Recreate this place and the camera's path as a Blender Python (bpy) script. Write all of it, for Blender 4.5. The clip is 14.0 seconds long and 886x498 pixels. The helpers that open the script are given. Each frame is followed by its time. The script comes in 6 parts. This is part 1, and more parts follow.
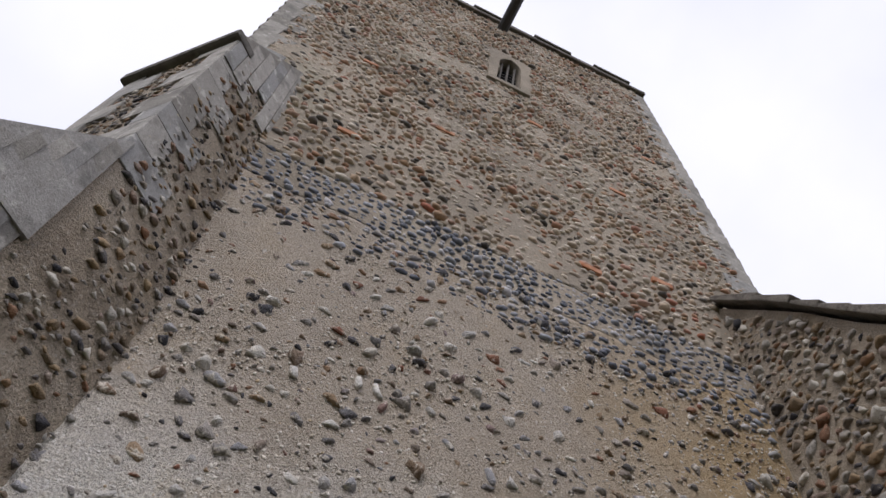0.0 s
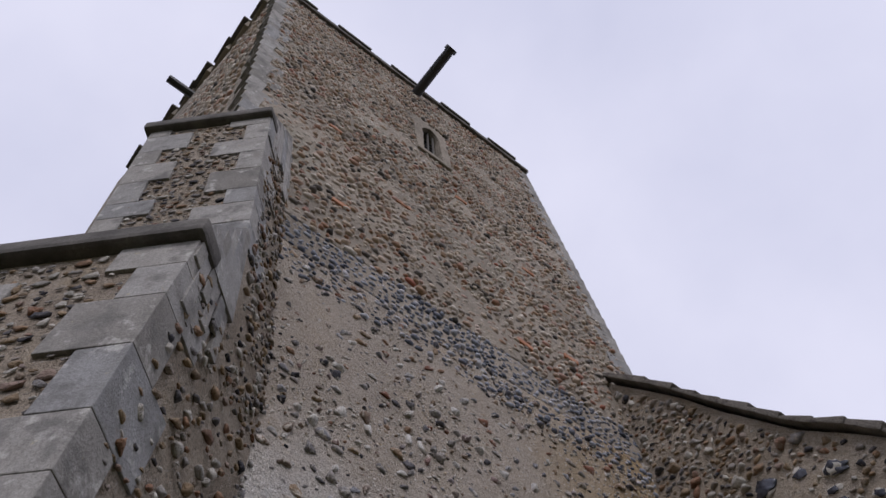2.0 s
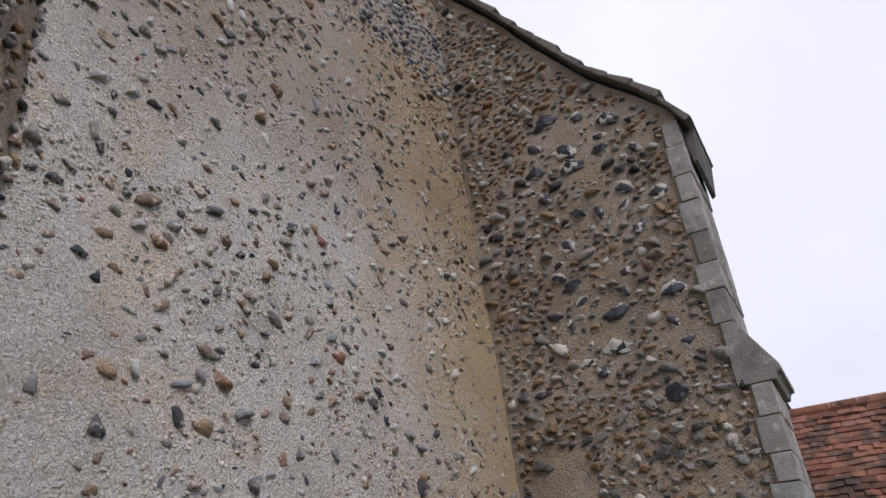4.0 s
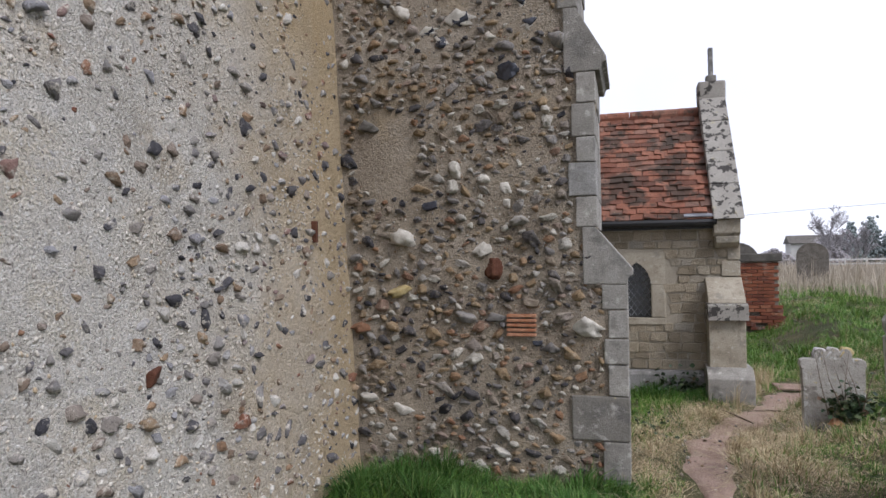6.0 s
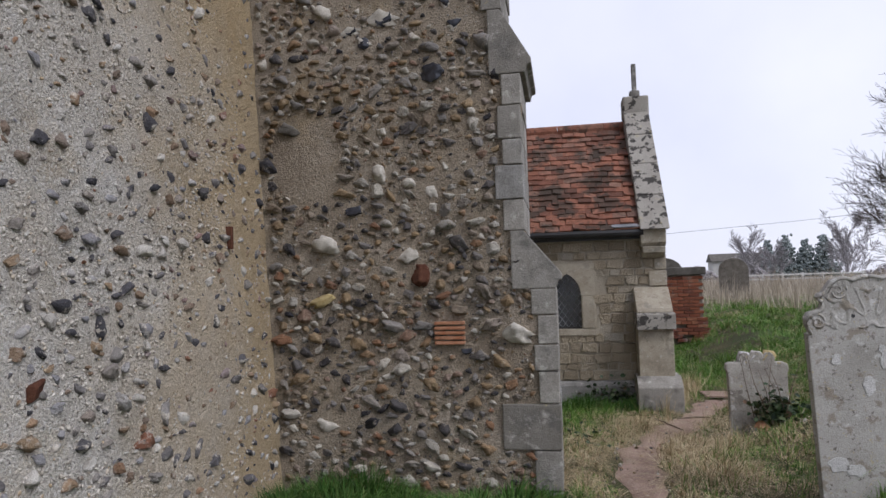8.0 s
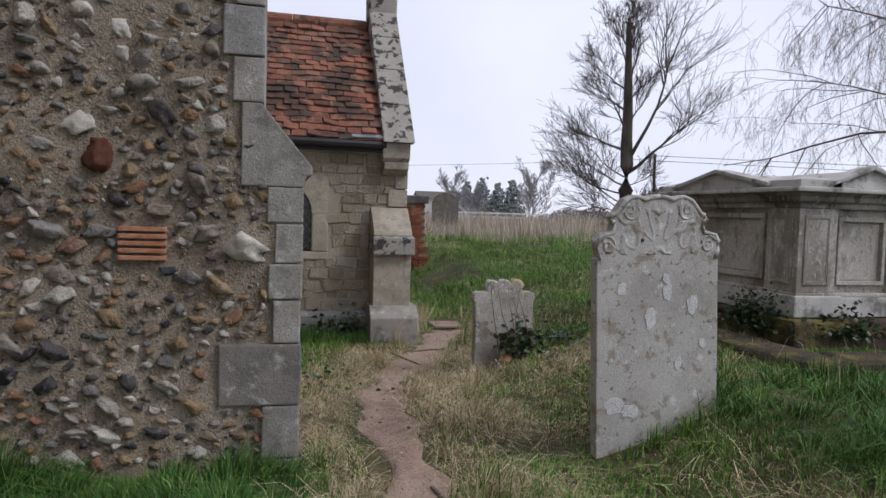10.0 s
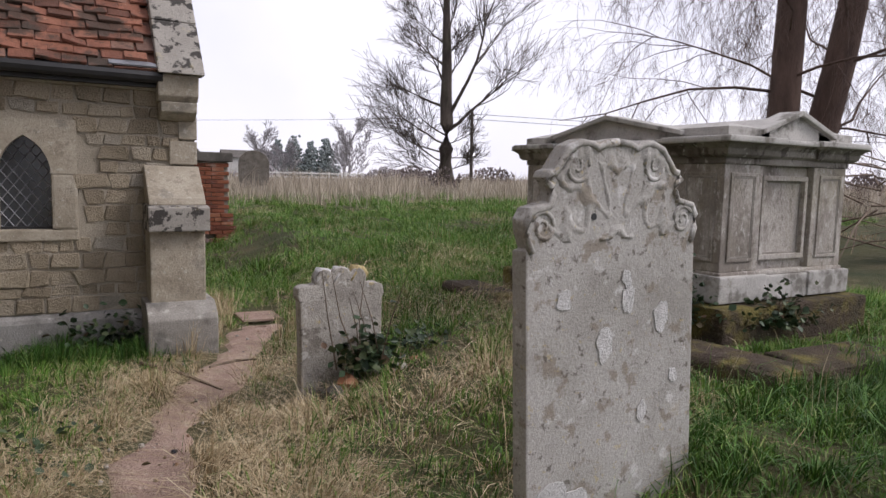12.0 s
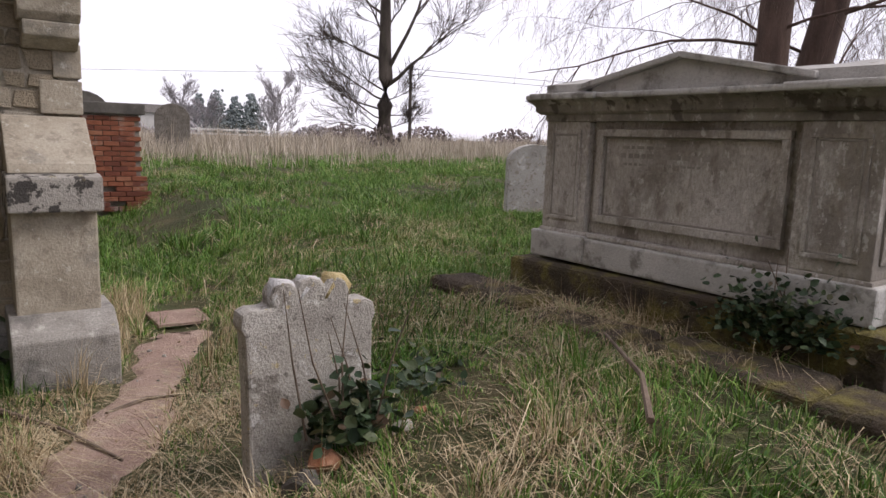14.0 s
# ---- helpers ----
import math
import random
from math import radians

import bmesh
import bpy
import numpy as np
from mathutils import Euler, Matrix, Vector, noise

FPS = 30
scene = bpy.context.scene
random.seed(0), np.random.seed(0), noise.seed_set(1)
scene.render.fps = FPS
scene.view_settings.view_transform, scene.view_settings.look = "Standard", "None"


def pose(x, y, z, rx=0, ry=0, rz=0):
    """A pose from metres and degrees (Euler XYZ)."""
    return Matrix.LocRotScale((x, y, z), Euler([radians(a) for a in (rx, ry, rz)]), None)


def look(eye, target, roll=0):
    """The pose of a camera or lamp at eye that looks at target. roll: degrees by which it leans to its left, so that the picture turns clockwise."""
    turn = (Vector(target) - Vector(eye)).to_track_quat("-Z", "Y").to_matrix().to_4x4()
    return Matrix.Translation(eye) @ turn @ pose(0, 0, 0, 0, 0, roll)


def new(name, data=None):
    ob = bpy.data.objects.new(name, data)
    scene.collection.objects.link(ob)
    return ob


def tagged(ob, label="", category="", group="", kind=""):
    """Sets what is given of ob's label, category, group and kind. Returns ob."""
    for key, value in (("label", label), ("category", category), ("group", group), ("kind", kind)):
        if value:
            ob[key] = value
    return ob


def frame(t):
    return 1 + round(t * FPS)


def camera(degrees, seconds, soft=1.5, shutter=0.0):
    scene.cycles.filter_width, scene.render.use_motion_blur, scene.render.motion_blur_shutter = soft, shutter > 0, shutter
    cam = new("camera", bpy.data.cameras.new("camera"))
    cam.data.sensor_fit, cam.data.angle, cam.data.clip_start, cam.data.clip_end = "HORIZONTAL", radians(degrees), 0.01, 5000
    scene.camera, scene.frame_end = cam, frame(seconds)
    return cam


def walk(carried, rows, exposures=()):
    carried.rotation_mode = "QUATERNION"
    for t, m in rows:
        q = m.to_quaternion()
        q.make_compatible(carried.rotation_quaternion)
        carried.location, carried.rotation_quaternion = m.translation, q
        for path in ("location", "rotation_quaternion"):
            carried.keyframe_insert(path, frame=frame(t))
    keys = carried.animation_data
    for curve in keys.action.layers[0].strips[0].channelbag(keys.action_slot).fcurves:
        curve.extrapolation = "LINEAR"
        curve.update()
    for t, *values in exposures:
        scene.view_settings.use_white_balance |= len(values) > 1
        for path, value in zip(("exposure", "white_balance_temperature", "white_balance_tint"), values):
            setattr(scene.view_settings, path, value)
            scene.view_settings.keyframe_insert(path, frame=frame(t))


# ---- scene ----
cam = camera(66.0, 14.0)
PATH = [
    (0, pose(0.12, 1.78, 2.40, 150.2, -7.6, 65.8)),
    (0.5, pose(0.06, 1.74, 2.40, 150.4, -6.7, 62.8)),
    (1.0, pose(0.06, 1.35, 2.30, 150.1, -4.2, 59.0)),
    (1.1, pose(0.065, 1.15, 2.222, 150.1, -3.8, 57.2)),
    (1.2, pose(0.086, 0.925, 2.143, 150.1, -3.3, 55.5)),
    (1.3, pose(0.08, 0.725, 2.045, 150.0, -2.9, 53.7)),
    (1.5, look((0.074, 0.350, 1.881), (-0.677, 0.970, 3.628), -2.3)),
    (2, look((0.271, 0.186, 1.574), (-0.424, 0.779, 3.353), -3.1)),
    (2.2, look((0.299, 0.170, 1.564), (-0.387, 0.735, 3.355), -1.2)),
    (4.3, look((0.025, -0.005, 1.701), (-0.765, 1.7, 2.384), -3.7)),
    (4.5, look((-0.002, 0.021, 1.697), (-0.735, 1.8, 2.242), -2.4)),
    (5, look((0.009, 0.059, 1.603), (-0.605, 1.911, 2.043), -1.8)),
    (5.5, look((-0.004, 0.089, 1.568), (-0.599, 1.984, 1.805), -1.7)),
    (6, look((-0.018, 0.107, 1.52), (-0.552, 2.034, 1.563), -0.9)),
    (6.5, look((-0.016, 0.086, 1.503), (-0.448, 2.037, 1.421), -1.2)),
    (7, look((-0.009, 0.031, 1.495), (-0.545, 1.958, 1.493), -1.6)),
    (7.5, look((0.039, 0.046, 1.478), (-0.381, 2.001, 1.442), -1.0)),
    (8, look((0.004, 0.293, 1.402), (-0.343, 2.26, 1.508), -1.8)),
    (8.5, look((-0.098, 0.538, 1.34), (-0.281, 2.53, 1.296), 1.0)),
    (9, look((-0.228, 0.815, 1.282), (-0.046, 2.806, 1.316), -0.5)),
    (9.2, look((-0.243, 0.946, 1.272), (0.038, 2.925, 1.217), -0.5)),
    (11.3, look((0.074, 2.559, 1.236), (0.766, 4.429, 1.092), 3.7)),
    (11.5, look((0.129, 2.718, 1.239), (0.892, 4.551, 0.996), 3.6)),
    (12, look((0.239, 3.158, 1.248), (1.219, 4.889, 1.043), 1.3)),
    (12.5, look((0.379, 3.529, 1.249), (1.444, 5.202, 0.994), 0.9)),
    (13, look((0.506, 3.902, 1.272), (1.353, 5.688, 0.968), 4.8)),
    (13.5, look((0.557, 4.352, 1.239), (1.602, 6.032, 0.947), 1.5)),
    (14, look((0.632, 4.604, 1.242), (1.78, 6.211, 0.926), 1.9)),
]
EXPOSURES = [(0, 0.42, 6250, 15), (1.0, 0.4, 6250, 15), (1.4, 0.15, 6000, 20), (2.2, -0.02, 6000, 18), (4.3, 0.42, 6200, 17), (5.5, 0.64, 6150, 14), (6.5, 0.6, 6000, 13), (7.5, 0.38, 6100, 14), (9.2, 0.22, 6000, 13), (11.3, 0.38, 6300, 16), (14.0, 0.6, 6550, 18)]
walk(cam, PATH, EXPOSURES)

# ---- world: overcast sky, soft sun from the open side ----
world = bpy.data.worlds.new("overcast_sky")
scene.world = world
world.use_nodes = True
wn, wl = world.node_tree.nodes, world.node_tree.links
background = wn["Background"]
sky = wn.new("ShaderNodeTexSky")
sky.sky_type, sky.sun_disc = "NISHITA", False
sky.sun_elevation, sky.sun_rotation = radians(48), radians(105)
sky_scale = wn.new("ShaderNodeVectorMath")
sky_scale.operation = "SCALE"
sky_scale.inputs[3].default_value = 0.12
wl.new(sky.outputs[0], sky_scale.inputs[0])
wcoord = wn.new("ShaderNodeTexCoord")
cloud = wn.new("ShaderNodeTexNoise")
cloud.inputs["Scale"].default_value, cloud.inputs["Detail"].default_value = 2.2, 5
wl.new(wcoord.outputs["Generated"], cloud.inputs["Vector"])
cloud_ramp = wn.new("ShaderNodeValToRGB")
cloud_ramp.color_ramp.elements[0].position, cloud_ramp.color_ramp.elements[0].color = 0.3, (0.66, 0.67, 0.75, 1)
cloud_ramp.color_ramp.elements[1].position, cloud_ramp.color_ramp.elements[1].color = 0.7, (0.83, 0.825, 0.875, 1)
wl.new(cloud.outputs[0], cloud_ramp.inputs[0])
cover = wn.new("ShaderNodeMixRGB")
cover.inputs[0].default_value = 0.93
wl.new(sky_scale.outputs[0], cover.inputs[1])
wl.new(cloud_ramp.outputs[0], cover.inputs[2])
wl.new(cover.outputs[0], background.inputs[0])
background.inputs[1].default_value = 1.0
sun = new("sun", bpy.data.lights.new("sun", "SUN"))
sun.data.energy, sun.data.angle, sun.data.color = 1.5, radians(20), (1.0, 0.96, 0.9)
sun.matrix_world = look((6, -2, 9), (-2, 3, 0))


# ---- materials ----
def ramp_of(nt, stops, fac):
    r = nt.nodes.new("ShaderNodeValToRGB")
    el = r.color_ramp.elements
    while len(el) < len(stops):
        el.new(0.5)
    for e, (p, c) in zip(el, stops):
        e.position, e.color = p, (*c, 1)
    nt.links.new(fac, r.inputs[0])
    return r.outputs[0]


def noise_of(nt, vec, scale, detail=6, rough=0.6, kind="ShaderNodeTexNoise"):
    n = nt.nodes.new(kind)
    n.inputs["Scale"].default_value = scale
    if kind == "ShaderNodeTexNoise":
        n.inputs["Detail"].default_value, n.inputs["Roughness"].default_value = detail, rough
    nt.links.new(vec, n.inputs["Vector"])
    return n.outputs["Fac" if kind == "ShaderNodeTexNoise" else "Distance"]


def mixed(nt, fac, a, b, mode="MIX"):
    m = nt.nodes.new("ShaderNodeMixRGB")
    m.blend_type = mode
    for sock, v in zip(m.inputs, (fac, a, b)):
        if isinstance(v, (int, float)):
            sock.default_value = v
        elif isinstance(v, tuple):
            sock.default_value = (*v, 1)
        else:
            nt.links.new(v, sock)
    return m.outputs[0]


def band(nt, fac, lo, hi):
    m = nt.nodes.new("ShaderNodeMapRange")
    m.inputs[1].default_value, m.inputs[2].default_value = lo, hi
    nt.links.new(fac, m.inputs[0])
    return m.outputs[0]


def surface(name, stops, big=1.2, fine=60.0, rough=0.9, bump=0.4, layers=(), vary=None, grain=0.25, metal=0.0, stretch=(1, 1, 1), spec=0.3, bump_size=0.01, var_amount=0.5, zones=()):
    """stops: base colours over the large noise. layers: (scale, lo, hi, colour, strength) stains. zones: (axis, from,
    to, colour, strength) a tint that sets in along an axis with a ragged edge. vary: 'object' or 'island' with stops
    list in the first ramp.
    """
    m = bpy.data.materials.new(name)
    m.use_nodes = True
    nt = m.node_tree
    p = nt.nodes["Principled BSDF"]
    geo = nt.nodes.new("ShaderNodeNewGeometry")
    mp = nt.nodes.new("ShaderNodeMapping")
    mp.inputs["Scale"].default_value = stretch
    nt.links.new(geo.outputs["Position"], mp.inputs[0])
    vec = mp.outputs[0]
    if vary:
        src = nt.nodes.new("ShaderNodeObjectInfo").outputs["Random"] if vary == "object" else geo.outputs["Random Per Island"]
        col = ramp_of(nt, stops, src)
        col = mixed(nt, var_amount, col, ramp_of(nt, [(0.3, (0.35, 0.33, 0.3)), (0.7, (1.0, 1.0, 1.0))], noise_of(nt, vec, big)), "MULTIPLY")
    else:
        col = ramp_of(nt, stops, noise_of(nt, vec, big))
    f = noise_of(nt, vec, fine, 4, 0.7)
    col = mixed(nt, grain, col, ramp_of(nt, [(0.25, (0.2, 0.19, 0.18)), (0.6, (1, 1, 1))], f), "MULTIPLY")
    for k, (sc, lo, hi, c, st) in enumerate(layers):
        n = band(nt, noise_of(nt, vec, sc, 5, 0.65), lo, hi)
        s = nt.nodes.new("ShaderNodeMath")
        s.operation = "MULTIPLY"
        s.inputs[1].default_value = st
        nt.links.new(n, s.inputs[0])
        col = mixed(nt, s.outputs[0], col, c)
    for axis, lo, hi, c, st in zones:
        sep = nt.nodes.new("ShaderNodeSeparateXYZ")
        nt.links.new(geo.outputs["Position"], sep.inputs[0])
        wob = nt.nodes.new("ShaderNodeMath")
        wob.operation = "MULTIPLY_ADD"
        nt.links.new(noise_of(nt, vec, 1.3, 5), wob.inputs[0])
        wob.inputs[1].default_value = 1.6 * (hi - lo)
        nt.links.new(sep.outputs[axis], wob.inputs[2])
        s = nt.nodes.new("ShaderNodeMath")
        s.operation = "MULTIPLY"
        s.inputs[1].default_value = st
        nt.links.new(band(nt, wob.outputs[0], lo + 0.8 * (hi - lo), hi + 0.8 * (hi - lo)), s.inputs[0])
        col = mixed(nt, s.outputs[0], col, mixed(nt, 0.55, c, mixed(nt, 1.0, col, c, "MULTIPLY")))
    nt.links.new(col, p.inputs["Base Color"])
    p.inputs["Roughness"].default_value, p.inputs["Metallic"].default_value = rough, metal
    p.inputs["Specular IOR Level"].default_value = spec
    b = nt.nodes.new("ShaderNodeBump")
    b.inputs["Strength"].default_value, b.inputs["Distance"].default_value = bump, bump_size
    add = nt.nodes.new("ShaderNodeMath")
    add.operation = "ADD"
    nt.links.new(f, add.inputs[0])
    nt.links.new(noise_of(nt, vec, fine * 0.25, 5), add.inputs[1])
    nt.links.new(add.outputs[0], b.inputs["Height"])
    nt.links.new(b.outputs[0], p.inputs["Normal"])
    return m


FLINT = [(0.0, (0.035, 0.035, 0.045)), (0.14, (0.12, 0.11, 0.11)), (0.28, (0.34, 0.32, 0.30)), (0.42, (0.24, 0.17, 0.10)), (0.54, (0.37, 0.27, 0.16)), (0.66, (0.27, 0.14, 0.08)), (0.78, (0.38, 0.36, 0.33)), (0.9, (0.52, 0.49, 0.43)), (1.0, (0.68, 0.64, 0.57))]
PALEFLINT = [(0.0, (0.05, 0.05, 0.06)), (0.14, (0.13, 0.125, 0.135)), (0.3, (0.33, 0.31, 0.29)), (0.45, (0.24, 0.17, 0.12)), (0.58, (0.38, 0.28, 0.18)), (0.66, (0.27, 0.12, 0.075)), (0.72, (0.32, 0.32, 0.34)), (0.9, (0.58, 0.55, 0.5)), (1.0, (0.72, 0.7, 0.66))]
UPFLINT = [(0.0, (0.07, 0.065, 0.06)), (0.08, (0.20, 0.18, 0.16)), (0.15, (0.46, 0.40, 0.34)), (0.4, (0.62, 0.525, 0.42)), (0.52, (0.44, 0.31, 0.20)), (0.6, (0.40, 0.22, 0.14)), (0.8, (0.68, 0.59, 0.48)), (0.95, (0.74, 0.68, 0.6)), (1.0, (0.42, 0.14, 0.08))]
BLUEFLINT = [(0.0, (0.08, 0.09, 0.12)), (0.4, (0.22, 0.24, 0.29)), (0.7, (0.36, 0.38, 0.42)), (1.0, (0.6, 0.58, 0.6))]
